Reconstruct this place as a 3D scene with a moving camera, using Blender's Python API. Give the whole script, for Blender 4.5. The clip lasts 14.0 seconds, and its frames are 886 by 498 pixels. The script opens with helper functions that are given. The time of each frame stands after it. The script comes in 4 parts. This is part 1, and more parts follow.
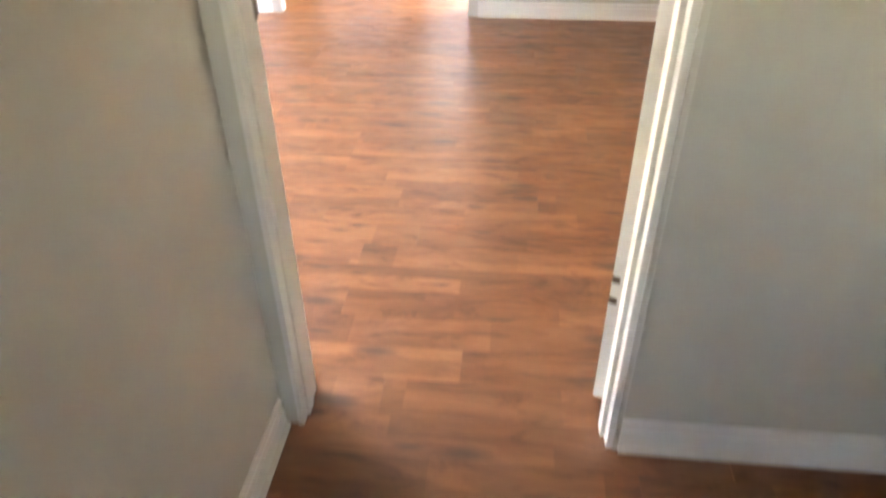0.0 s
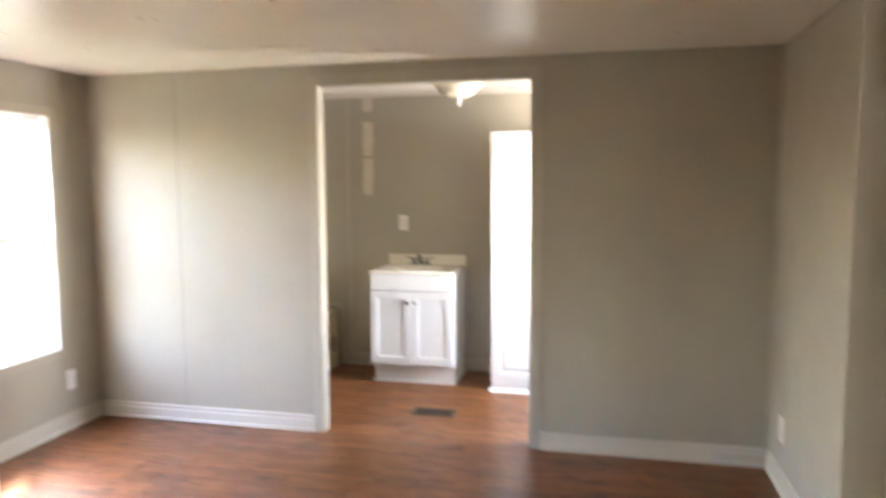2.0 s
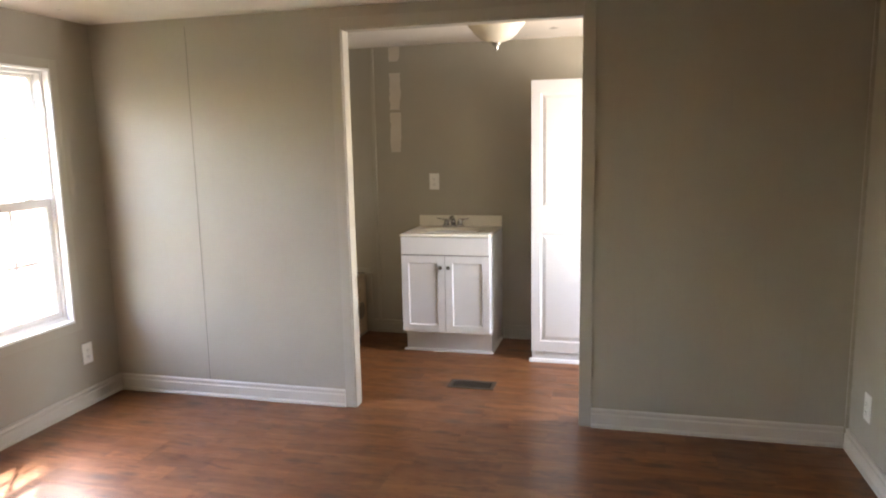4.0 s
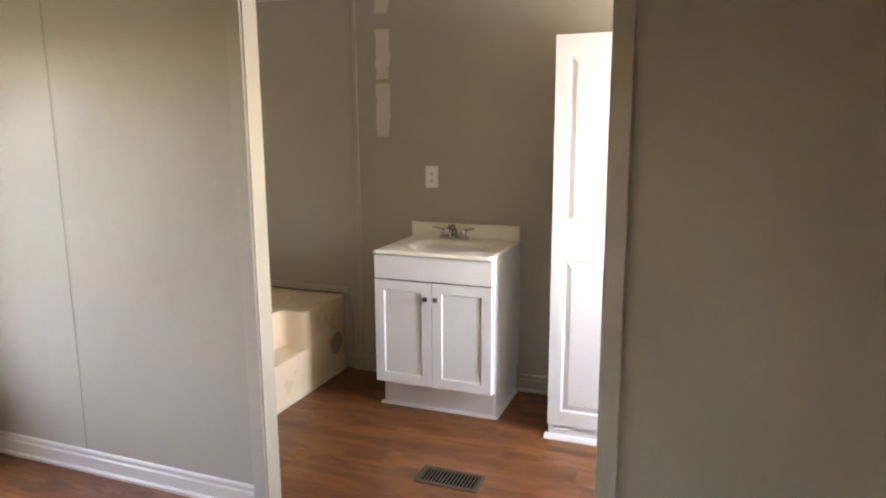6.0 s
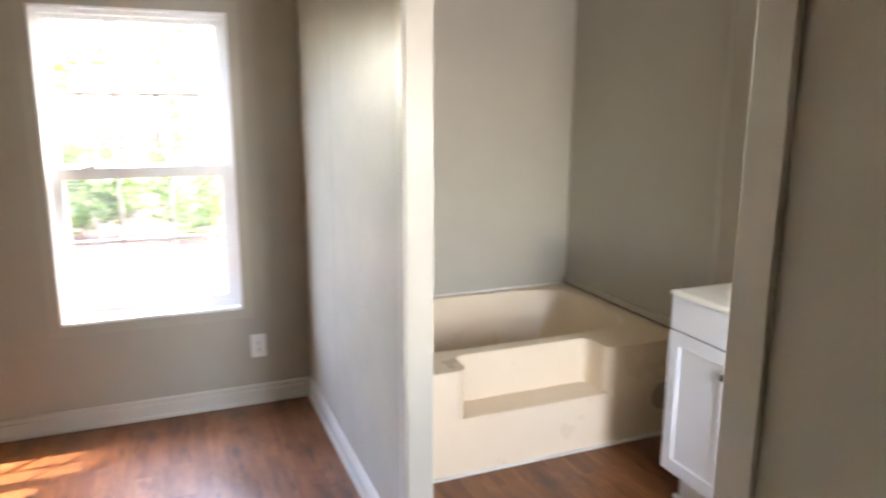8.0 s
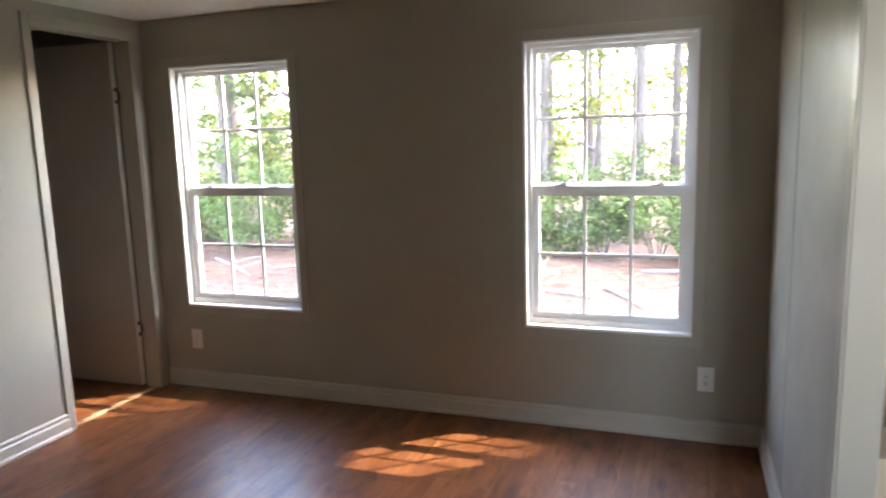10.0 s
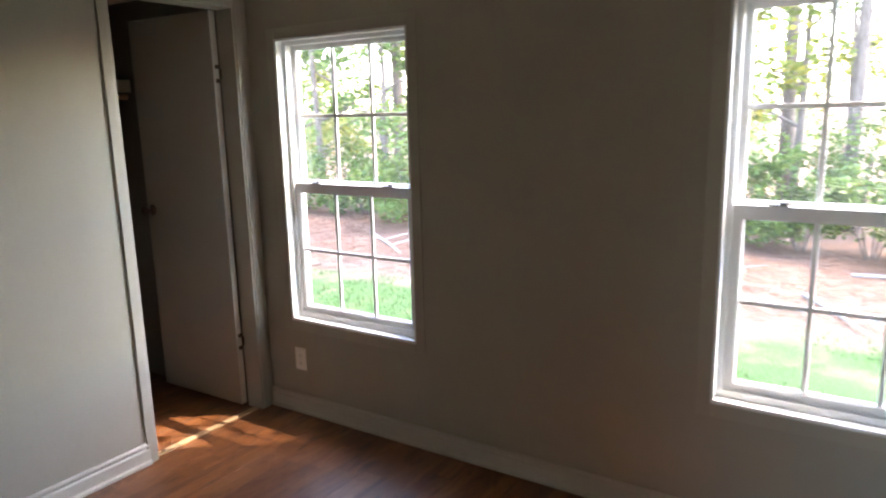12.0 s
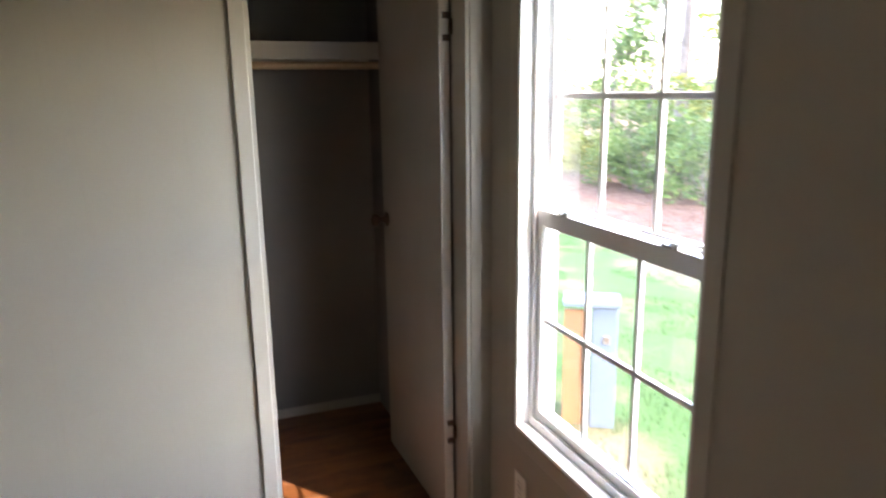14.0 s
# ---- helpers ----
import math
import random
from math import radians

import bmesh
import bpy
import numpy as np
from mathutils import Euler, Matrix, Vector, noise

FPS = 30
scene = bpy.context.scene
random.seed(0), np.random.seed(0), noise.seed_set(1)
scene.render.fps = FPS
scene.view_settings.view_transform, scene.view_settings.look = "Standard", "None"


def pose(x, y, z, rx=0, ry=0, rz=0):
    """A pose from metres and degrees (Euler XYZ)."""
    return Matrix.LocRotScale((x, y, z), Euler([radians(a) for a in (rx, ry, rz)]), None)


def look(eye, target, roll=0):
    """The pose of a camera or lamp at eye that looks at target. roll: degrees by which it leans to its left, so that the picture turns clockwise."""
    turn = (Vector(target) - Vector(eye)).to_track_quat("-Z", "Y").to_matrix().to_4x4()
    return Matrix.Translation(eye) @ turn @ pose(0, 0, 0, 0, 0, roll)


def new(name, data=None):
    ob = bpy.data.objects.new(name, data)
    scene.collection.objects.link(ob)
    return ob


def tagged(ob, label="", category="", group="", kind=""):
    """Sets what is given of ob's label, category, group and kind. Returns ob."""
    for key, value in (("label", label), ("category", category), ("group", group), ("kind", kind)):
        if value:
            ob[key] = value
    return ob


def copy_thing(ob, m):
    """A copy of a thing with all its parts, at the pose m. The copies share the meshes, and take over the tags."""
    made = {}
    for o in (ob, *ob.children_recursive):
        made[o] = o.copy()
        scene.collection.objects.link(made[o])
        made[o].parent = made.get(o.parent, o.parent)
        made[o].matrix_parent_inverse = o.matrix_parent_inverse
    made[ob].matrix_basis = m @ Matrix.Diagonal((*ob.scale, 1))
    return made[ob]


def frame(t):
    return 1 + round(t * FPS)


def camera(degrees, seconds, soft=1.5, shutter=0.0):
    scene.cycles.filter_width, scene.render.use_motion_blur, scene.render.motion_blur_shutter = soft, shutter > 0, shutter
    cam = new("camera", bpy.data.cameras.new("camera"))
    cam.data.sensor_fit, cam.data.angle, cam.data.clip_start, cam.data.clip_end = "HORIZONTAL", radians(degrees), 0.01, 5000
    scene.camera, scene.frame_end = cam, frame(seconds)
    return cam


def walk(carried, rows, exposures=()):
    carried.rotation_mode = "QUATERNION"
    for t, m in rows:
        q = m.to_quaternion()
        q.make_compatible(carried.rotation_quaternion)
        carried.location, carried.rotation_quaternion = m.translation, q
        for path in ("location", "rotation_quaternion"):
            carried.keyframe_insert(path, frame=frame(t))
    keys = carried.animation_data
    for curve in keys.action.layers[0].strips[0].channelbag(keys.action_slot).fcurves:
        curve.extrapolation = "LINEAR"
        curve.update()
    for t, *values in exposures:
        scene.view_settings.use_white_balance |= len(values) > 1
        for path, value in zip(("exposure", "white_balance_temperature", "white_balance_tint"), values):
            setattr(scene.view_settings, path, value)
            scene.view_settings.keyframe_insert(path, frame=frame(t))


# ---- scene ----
cam = camera(65.3, 14.0, soft=2.1, shutter=0.5)
PATH = [
    (0, (0.147, 0.112, 1.364), (-0.024, 1.736, 0.209), -0.5),
    (0.5, (0.207, 0.430, 1.357), (-0.054, 2.156, 0.381), -2.0),
    (1, (0.233, 0.647, 1.390), (-0.083, 2.505, 0.719), -1.4),
    (1.5, (0.191, 0.805, 1.424), (-0.079, 2.739, 0.995), -1.0),
    (2, (0.223, 0.839, 1.506), (-0.220, 2.780, 1.314), -0.3),
    (2.2, (0.263, 0.876, 1.549), (-0.325, 2.782, 1.409), 0.1),
    (4.3, (0.025, 1.29, 1.48), (-0.462, 3.203, 1.162), -1.3),
    (4.5, (0.034, 1.406, 1.481), (-0.471, 3.316, 1.169), -1.9),
    (5, (0.042, 1.77, 1.514), (-0.561, 3.649, 1.189), -2.1),
    (5.5, (0.056, 2.209, 1.511), (-0.581, 4.072, 1.159), -0.6),
    (6, (0.126, 2.608, 1.493), (-0.583, 4.442, 1.128), -0.3),
    (6.5, (0.274, 3.013, 1.493), (-0.618, 4.755, 1.081), -0.3),
    (7, (0.341, 3.405, 1.484), (-0.767, 5.023, 1.091), -0.1),
    (7.5, (0.463, 3.726, 1.473), (-1.053, 4.974, 1.092), 0.5),
    (8, (0.479, 4.005, 1.500), (-1.334, 4.743, 1.092), 0.2),
    (8.5, (0.413, 4.183, 1.524), (-1.530, 4.450, 1.130), -0.1),
    (9, (0.428, 4.259, 1.432), (-1.544, 4.102, 1.136), -1.3),
    (9.2, (0.426, 4.326, 1.43), (-1.528, 4.016, 1.141), -1.6),
    (11.3, (0.047, 4.106, 1.527), (-1.728, 3.252, 1.18), -1.0),
    (11.5, (-0.069, 4.069, 1.531), (-1.823, 3.177, 1.174), -0.9),
    (12, (-0.496, 4.025, 1.554), (-2.132, 2.943, 1.162), -1.4),
    (12.5, (-0.906, 3.87, 1.535), (-2.458, 2.656, 1.193), -0.1),
    (13, (-1.317, 3.724, 1.513), (-2.653, 2.282, 1.149), -1.1),
    (13.5, (-1.683, 3.56, 1.579), (-2.682, 1.893, 1.105), -0.2),
    (14, (-2.0, 3.275, 1.558), (-2.706, 1.457, 1.116), -0.8),
]
EXPOSURES = [(0.0, 8.1, 8250, 22), (0.5, 7.6, 7550, 20), (1.0, 7.4, 7800, 19), (1.5, 6.95, 8100, 20), (2.2, 6.65, 8150, 20), (4.3, 5.9, 8800, 23),
             (5.8, 5.97, 8750, 24), (6.5, 6.06, 8700, 25), (7.0, 6.33, 8600, 25), (8.0, 6.1, 7650, 21), (8.5, 5.8, 7550, 21), (9.0, 5.4, 7450, 20), (11.5, 4.65, 7250, 15),
             (12.5, 4.9, 7250, 16), (13.0, 5.05, 7250, 16), (14.0, 4.9, 7200, 17)]
walk(cam, [(t, look(*p)) for t, *p in PATH], EXPOSURES)
SKY, SUN, HALL_W = 0.20, 0.5, 0.015

# ---------------------------------------------------------------- world, sun, lamps in unseen windows
world = bpy.data.worlds.new("sky")
scene.world = world
world.use_nodes = True
wn = world.node_tree
sky = wn.nodes.new("ShaderNodeTexSky")
sky.sky_type = "NISHITA"
sky.sun_disc = False
sky.sun_elevation = radians(53.6)
sky.sun_rotation = radians(-37.6)
wn.nodes["Background"].inputs["Strength"].default_value = SKY
wn.links.new(sky.outputs[0], wn.nodes["Background"].inputs["Color"])

sun = new("sun", bpy.data.lights.new("sun", "SUN"))
sun.data.energy = SUN
sun.data.angle = radians(0.6)
sun.data.color = (1.0, 0.93, 0.82)
sun.matrix_world = look((-4.5, 5.85, 10), (0, 0, 0))


# Lamps added at the bathroom's east window: blue for sky, warm for sunlit yard
for nm, watts, tint, tilt in (("bath_window_sky", 0.95, (0.46, 0.70, 1.0), 100), ("bath_window_yard", 0.85, (1.0, 0.96, 0.86), 124)):
    lamp = new(nm, bpy.data.lights.new(nm, "AREA"))
    lamp.data.shape, lamp.data.size, lamp.data.size_y = "RECTANGLE", 1.0, 0.56
    lamp.data.energy, lamp.data.color = watts, tint
    lamp.matrix_world = pose(1.30 if tilt > 90 else 1.26, 5.18, 1.35, 0, tilt, 0)

# Lamp added at an invented window at the end of the hall
lamp = new("hall_window_daylight", bpy.data.lights.new("hall_window_daylight", "AREA"))
lamp.data.shape, lamp.data.size, lamp.data.size_y = "RECTANGLE", 0.34, 0.48
lamp.data.energy, lamp.data.color = HALL_W, (1.0, 0.90, 0.76)
lamp.matrix_world = pose(0.485, -2.715, 1.40, 90, 0, 0)

# ---------------------------------------------------------------- materials
class Mat:
    """A small builder for node materials."""

    def __init__(self, name, rough=0.5, metal=0.0, spec=0.5):
        self.m = bpy.data.materials.new(name)
        self.m.use_nodes = True
        self.t = self.m.node_tree
        self.b = self.t.nodes["Principled BSDF"]
        self.b.inputs["Roughness"].default_value = rough
        self.b.inputs["Metallic"].default_value = metal
        self.b.inputs["Specular IOR Level"].default_value = spec

    def node(self, kind, **props):
        n = self.t.nodes.new(kind)
        for k, v in props.items():
            setattr(n, k, v)
        return n

    def link(self, a, b):
        self.t.links.new(a, b)

    def coords(self, scale=(1, 1, 1), kind="Object", shift=False):
        c = self.node("ShaderNodeTexCoord")
        mp = self.node("ShaderNodeMapping")
        mp.inputs["Scale"].default_value = scale
        self.link(c.outputs[kind], mp.inputs["Vector"])
        if shift:
            info = self.node("ShaderNodeObjectInfo")
            mul = self.node("ShaderNodeMath", operation="MULTIPLY")
            mul.inputs[1].default_value = 37.0
            self.link(info.outputs["Random"], mul.inputs[0])
            comb = self.node("ShaderNodeCombineXYZ")
            for i in range(3):
                self.link(mul.outputs[0], comb.inputs[i])
            self.link(comb.outputs[0], mp.inputs["Location"])
        return mp.outputs[0]

    def noise(self, vec, scale, detail=4.0, rough=0.55, dist=0.0):
        n = self.node("ShaderNodeTexNoise")
        n.inputs["Scale"].default_value = scale
        n.inputs["Detail"].default_value = detail
        n.inputs["Roughness"].default_value = rough
        n.inputs["Distortion"].default_value = dist
        self.link(vec, n.inputs["Vector"])
        return n.outputs["Fac"]

    def node_colour(self, vec, scale):
        n = self.node("ShaderNodeTexNoise")
        n.inputs["Scale"].default_value = scale
        self.link(vec, n.inputs["Vector"])
        return n.outputs["Color"]

    def ramp(self, fac, stops):
        r = self.node("ShaderNodeValToRGB")
        while len(r.color_ramp.elements) < len(stops):
            r.color_ramp.elements.new(0.5)
        for e, (p, c) in zip(r.color_ramp.elements, stops):
            e.position, e.color = p, (*c, 1)
        self.link(fac, r.inputs[0])
        return r.outputs[0]

    def mix(self, a, b, fac, mode="MIX"):
        n = self.node("ShaderNodeMix", data_type="RGBA", blend_type=mode)
        for src, i in ((fac, 0), (a, 6), (b, 7)):
            if isinstance(src, (int, float)):
                n.inputs[i].default_value = src
            elif isinstance(src, tuple):
                n.inputs[i].default_value = (*src, 1)
            else:
                self.link(src, n.inputs[i])
        return n.outputs[2]

    def maprange(self, v, a, b, c, d):
        n = self.node("ShaderNodeMapRange")
        for i, x in enumerate((a, b, c, d)):
            n.inputs[1 + i].default_value = x
        self.link(v, n.inputs[0])
        return n.outputs[0]

    def colour(self, out):
        if isinstance(out, tuple):
            self.b.inputs["Base Color"].default_value = (*out, 1)
        else:
            self.link(out, self.b.inputs["Base Color"])
        return self

    def rough(self, out):
        self.link(out, self.b.inputs["Roughness"])
        return self

    def bump(self, height, strength=0.2, dist=0.002):
        n = self.node("ShaderNodeBump")
        n.inputs["Strength"].default_value = strength
        n.inputs["Distance"].default_value = dist
        self.link(height, n.inputs["Height"])
        self.link(n.outputs[0], self.b.inputs["Normal"])
        return self


def painted(name, col, rough, vary=0.06, bump=0.15, fine=260, spec=0.5, scuffs=0.10):
    """Paint with brush or roller texture, faint blotches and scuffs."""
    m = Mat(name, rough, 0, spec)
    v = m.coords()
    big = m.noise(v, 1.7, 5, 0.6)
    small = m.noise(v, 24, 4, 0.6)
    lo = tuple(c * (1 - vary) for c in col)
    hi = tuple(min(1, c * (1 + vary)) for c in col)
    c = m.mix(lo, hi, m.maprange(big, 0.3, 0.7, 0, 1))
    scuff = m.maprange(small, 0.66, 0.8, 0, scuffs)
    m.colour(m.mix(c, tuple(x * 0.7 for x in col), scuff))
    m.rough(m.maprange(m.noise(v, 6, 4), 0.3, 0.7, rough - 0.06, rough + 0.08))
    m.bump(m.noise(v, fine, 3), bump, 0.0012)
    return m.m


def panel_paint():
    """Greige paint rolled over vinyl-faced wallboard, with the faint weave of the facing."""
    m = Mat("greige_wall_paint", 0.42, 0, 0.45)
    v = m.coords()
    big = m.noise(v, 1.1, 5, 0.6)
    c = m.mix(WALL_LO, WALL_HI, m.maprange(big, 0.3, 0.7, 0, 1))
    streak = m.noise(m.coords((14, 14, 0.9)), 3.0, 4, 0.6)
    c = m.mix(c, tuple(x * 0.86 for x in WALL_LO), m.maprange(streak, 0.60, 0.80, 0, 0.25))
    m.colour(c)
    m.rough(m.maprange(m.noise(v, 5, 4), 0.3, 0.7, 0.39, 0.53))
    weave = m.noise(m.coords((420, 420, 90)), 1.0, 2)
    roller = m.noise(v, 60, 3)
    m.bump(m.mix(weave, roller, 0.5), 0.10, 0.0015)
    return m.m


WALL_LO, WALL_HI = (0.345, 0.314, 0.254), (0.388, 0.356, 0.290)
M_WALL = panel_paint()
# Closet wall colour, darkened to carry the shade inside the closet
M_CLOSET = painted("shaded_closet_paint", (0.185, 0.172, 0.148), 0.55, 0.10, 0.25, 90, scuffs=0.3)
M_TRIM = painted("greige_trim_paint", (0.40, 0.367, 0.302), 0.36, 0.05, 0.1, 120)
M_BASE = painted("pale_baseboard_paint", (0.50, 0.468, 0.405), 0.34, 0.04, 0.1, 120)
M_CEIL = painted("ceiling_paint", (0.72, 0.67, 0.60), 0.33, 0.03, 0.10, 90, scuffs=0.0)
M_WHITE = painted("white_cabinet_paint", (0.69, 0.695, 0.705), 0.36, 0.015, 0.05, 150, scuffs=0.0)
M_VINYL = painted("white_vinyl", (0.80, 0.80, 0.79), 0.35, 0.03, 0.03, 150)
M_DOOR = painted("greige_door_paint", (0.40, 0.372, 0.32), 0.40, 0.05, 0.12, 160)
M_EDGE = painted("white_door_edge_paint", (0.62, 0.59, 0.53), 0.42, 0.08, 0.2, 110)
M_DARK = painted("dark_joint_and_shade", (0.03, 0.027, 0.024), 0.7)
M_PLATE = painted("white_plastic", (0.78, 0.77, 0.73), 0.32, 0.02, 0.02)
M_SLOT = painted("black_plastic", (0.02, 0.02, 0.02), 0.5)
M_DUCT = painted("duct_darkness", (0.008, 0.007, 0.006), 0.95, spec=0.0)
M_CAULK = painted("caulk", (0.62, 0.59, 0.52), 0.5, 0.1, 0.3, 60)
M_PATCH = painted("pale_wall_patch", (0.58, 0.53, 0.455), 0.34, 0.12, 0.1, 60)
M_ROOF = painted("roof_metal", (0.35, 0.35, 0.34), 0.5)


def almond():
    m = Mat("almond_tub_acrylic", 0.22, 0, 0.5)
    v = m.coords()
    c = m.mix((0.655, 0.522, 0.362), (0.695, 0.562, 0.40), m.maprange(m.noise(v, 2.2, 5), 0.3, 0.7, 0, 1))
    grime = m.maprange(m.noise(v, 3, 3, 0.5), 0.55, 0.85, 0, 0.10)
    m.colour(m.mix(c, (0.50, 0.40, 0.26), grime))
    m.rough(m.maprange(m.noise(v, 5, 3), 0.3, 0.7, 0.26, 0.36))
    return m.m


M_TUB = almond()


def marble():
    m = Mat("cultured_marble", 0.16, 0, 0.5)
    v = m.coords()
    c = m.mix((0.74, 0.70, 0.60), (0.80, 0.77, 0.68), m.noise(v, 7, 6, 0.6, 1.2))
    m.colour(c)
    return m.m


M_TOP = marble()


def metal(name, col, rough):
    m = Mat(name, rough, 1.0)
    v = m.coords()
    m.colour(m.mix(tuple(c * 0.8 for c in col), col, m.noise(v, 30, 4)))
    m.rough(m.maprange(m.noise(v, 45, 4), 0.3, 0.7, rough * 0.7, rough * 1.5))
    return m.m


M_CHROME = metal("chrome", (0.55, 0.55, 0.55), 0.12)
M_NICKEL = metal("brushed_nickel", (0.55, 0.53, 0.50), 0.28)
M_KNOB = metal("dark_knob_metal", (0.22, 0.21, 0.20), 0.25)
M_BRONZE = metal("aged_hinge_metal", (0.16, 0.12, 0.09), 0.42)
M_GREYBOX = painted("grey_utility_enamel", (0.10, 0.122, 0.15), 0.45, 0.06, 0.1)
M_BROWN = painted("brown_register_enamel", (0.085, 0.064, 0.048), 0.6, spec=0.2)


def alabaster():
    m = Mat("alabaster_glass", 0.25, 0, 0.5)
    v = m.coords()
    m.colour(m.mix((0.74, 0.68, 0.52), (0.82, 0.78, 0.66), m.noise(v, 9, 6, 0.6, 1.5)))
    m.b.inputs["Subsurface Weight"].default_value = 0.15
    m.b.inputs["Subsurface Radius"].default_value = (0.02, 0.018, 0.012)
    return m.m


M_ALAB = alabaster()


def glass():
    m = Mat("window_glass")
    m.t.nodes.remove(m.b)
    tr = m.node("ShaderNodeBsdfTransparent")
    gl = m.node("ShaderNodeBsdfGlossy")
    gl.inputs["Roughness"].default_value = 0.02
    lw = m.node("ShaderNodeLayerWeight")
    pw = m.node("ShaderNodeMath", operation="POWER")
    pw.inputs[1].default_value = 5.0
    m.link(lw.outputs["Facing"], pw.inputs[0])
    mx = m.node("ShaderNodeMixShader")
    m.link(m.maprange(pw.outputs[0], 0, 1, 0.04, 0.9), mx.inputs[0])
    m.link(tr.outputs[0], mx.inputs[1])
    m.link(gl.outputs[0], mx.inputs[2])
    # Thin milky veil mixed into the glass for a hazy view outside
    haze = m.node("ShaderNodeBsdfTranslucent")
    haze.inputs["Color"].default_value = (0.80, 0.82, 0.84, 1)
    veil = m.node("ShaderNodeMixShader")
    m.link(m.maprange(m.noise(m.coords(), 5, 5, 0.6), 0.35, 0.7, 0.002, 0.007), veil.inputs[0])
    m.link(mx.outputs[0], veil.inputs[1])
    m.link(haze.outputs[0], veil.inputs[2])
    m.link(veil.outputs[0], m.t.nodes["Material Output"].inputs["Surface"])
    return m.m


M_GLASS = glass()


def plank_wood():
    """Printed oak vinyl plank, red-brown, with streaks along the plank, dark clouds and knots."""
    m = Mat("oak_vinyl_plank", 0.3, 0, 0.58)
    v = m.coords((1, 1, 1), shift=True)
    info = m.node("ShaderNodeObjectInfo")

    def stretched(x, y):
        mp = m.node("ShaderNodeMapping")
        mp.inputs["Scale"].default_value = (x, y, y)
        m.link(v, mp.inputs["Vector"])
        return mp.outputs[0]

    streak = m.noise(stretched(2.2, 11), 1.0, 7, 0.66, 1.6)
    cloud = m.noise(stretched(3.0, 9), 1.0, 7, 0.70, 1.8)
    fine = m.noise(stretched(14, 210), 1.0, 4, 0.6)
    base = m.ramp(streak, [(0.28, (0.16, 0.053, 0.019)), (0.42, (0.280, 0.104, 0.037)), (0.56, (0.390, 0.162, 0.062)), (0.76, (0.50, 0.235, 0.105))])
    tone = m.ramp(info.outputs["Random"], [(0.0, (0.165, 0.056, 0.020)), (0.5, (0.230, 0.086, 0.031)), (1.0, (0.31, 0.130, 0.052))])
    base = m.mix(base, tone, 0.42)
    snap = m.node("ShaderNodeVectorMath", operation="SNAP")
    snap.inputs[1].default_value = (0.41, 0.0625, 10.0)
    m.link(v, snap.inputs[0])
    wn = m.node("ShaderNodeTexWhiteNoise", noise_dimensions="3D")
    m.link(snap.outputs[0], wn.inputs["Vector"])
    block = m.ramp(wn.outputs["Value"], [(0.0, (0.70, 0.64, 0.58)), (0.5, (1.0, 1.0, 1.0)), (1.0, (1.42, 1.50, 1.58))])
    base = m.mix(base, block, 0.62, "MULTIPLY")
    base = m.mix(base, (0.62, 0.58, 0.54), 1.0, "MULTIPLY")
    base = m.mix(base, (0.40, 0.28, 0.22), m.maprange(cloud, 0.52, 0.68, 0.0, 0.85), "MULTIPLY")
    base = m.mix(base, (0.70, 0.64, 0.58), m.maprange(fine, 0.35, 0.70, 0.45, 0.0), "MULTIPLY")
    wob = m.mix(stretched(1.6, 4.4), m.node_colour(v, 22), 0.035)
    for vec, near, far, rare in ((wob, 0.03, 0.13, 0.40), (stretched(2.6, 15), 0.04, 0.14, 0.72)):
        kn = m.node("ShaderNodeTexVoronoi", voronoi_dimensions="2D")
        m.link(vec, kn.inputs["Vector"])
        kn.inputs["Scale"].default_value = 1.0
        pick = m.node("ShaderNodeSeparateColor")
        m.link(kn.outputs["Color"], pick.inputs[0])
        both = m.node("ShaderNodeMath", operation="MULTIPLY")
        m.link(m.maprange(kn.outputs["Distance"], near, far, 0.85, 0.0), both.inputs[0])
        m.link(m.maprange(pick.outputs[0], rare, rare + 0.02, 0.0, 1.0), both.inputs[1])
        base = m.mix(base, (0.055, 0.024, 0.014), both.outputs[0])
    m.colour(base)
    m.rough(m.maprange(m.noise(v, 9, 4), 0.3, 0.7, ROUGH_FLOOR - 0.05, ROUGH_FLOOR + 0.09))
    m.bump(fine, 0.10, 0.0012)
    return m.m


ROUGH_FLOOR = 0.37
M_PLANK = plank_wood()


def raw_wood(name, lo, hi):
    m = Mat(name, 0.6)
    v = m.coords((8, 8, 0.9))
    m.colour(m.mix(lo, hi, m.noise(v, 6, 6, 0.6, 0.5)))
    m.bump(m.noise(v, 30, 4), 0.2, 0.002)
    return m.m


M_OAKSTRIP = raw_wood("pale_wood_strip", (0.38, 0.25, 0.14), (0.55, 0.40, 0.25))
M_POST = raw_wood("treated_pine", (0.21, 0.085, 0.030), (0.30, 0.135, 0.055))


def bark():
    m = Mat("pine_bark", 0.85)
    v = m.coords((5, 5, 1.2))
    n = m.noise(v, 4, 7, 0.65, 0.5)
    m.colour(m.ramp(n, [(0.3, (0.05, 0.038, 0.032)), (0.55, (0.13, 0.10, 0.085)), (0.8, (0.22, 0.17, 0.15))]))
    m.bump(n, 0.8, 0.03)
    return m.m


M_BARK = bark()
M_LOG = raw_wood("weathered_branch", (0.16, 0.14, 0.13), (0.32, 0.29, 0.27))


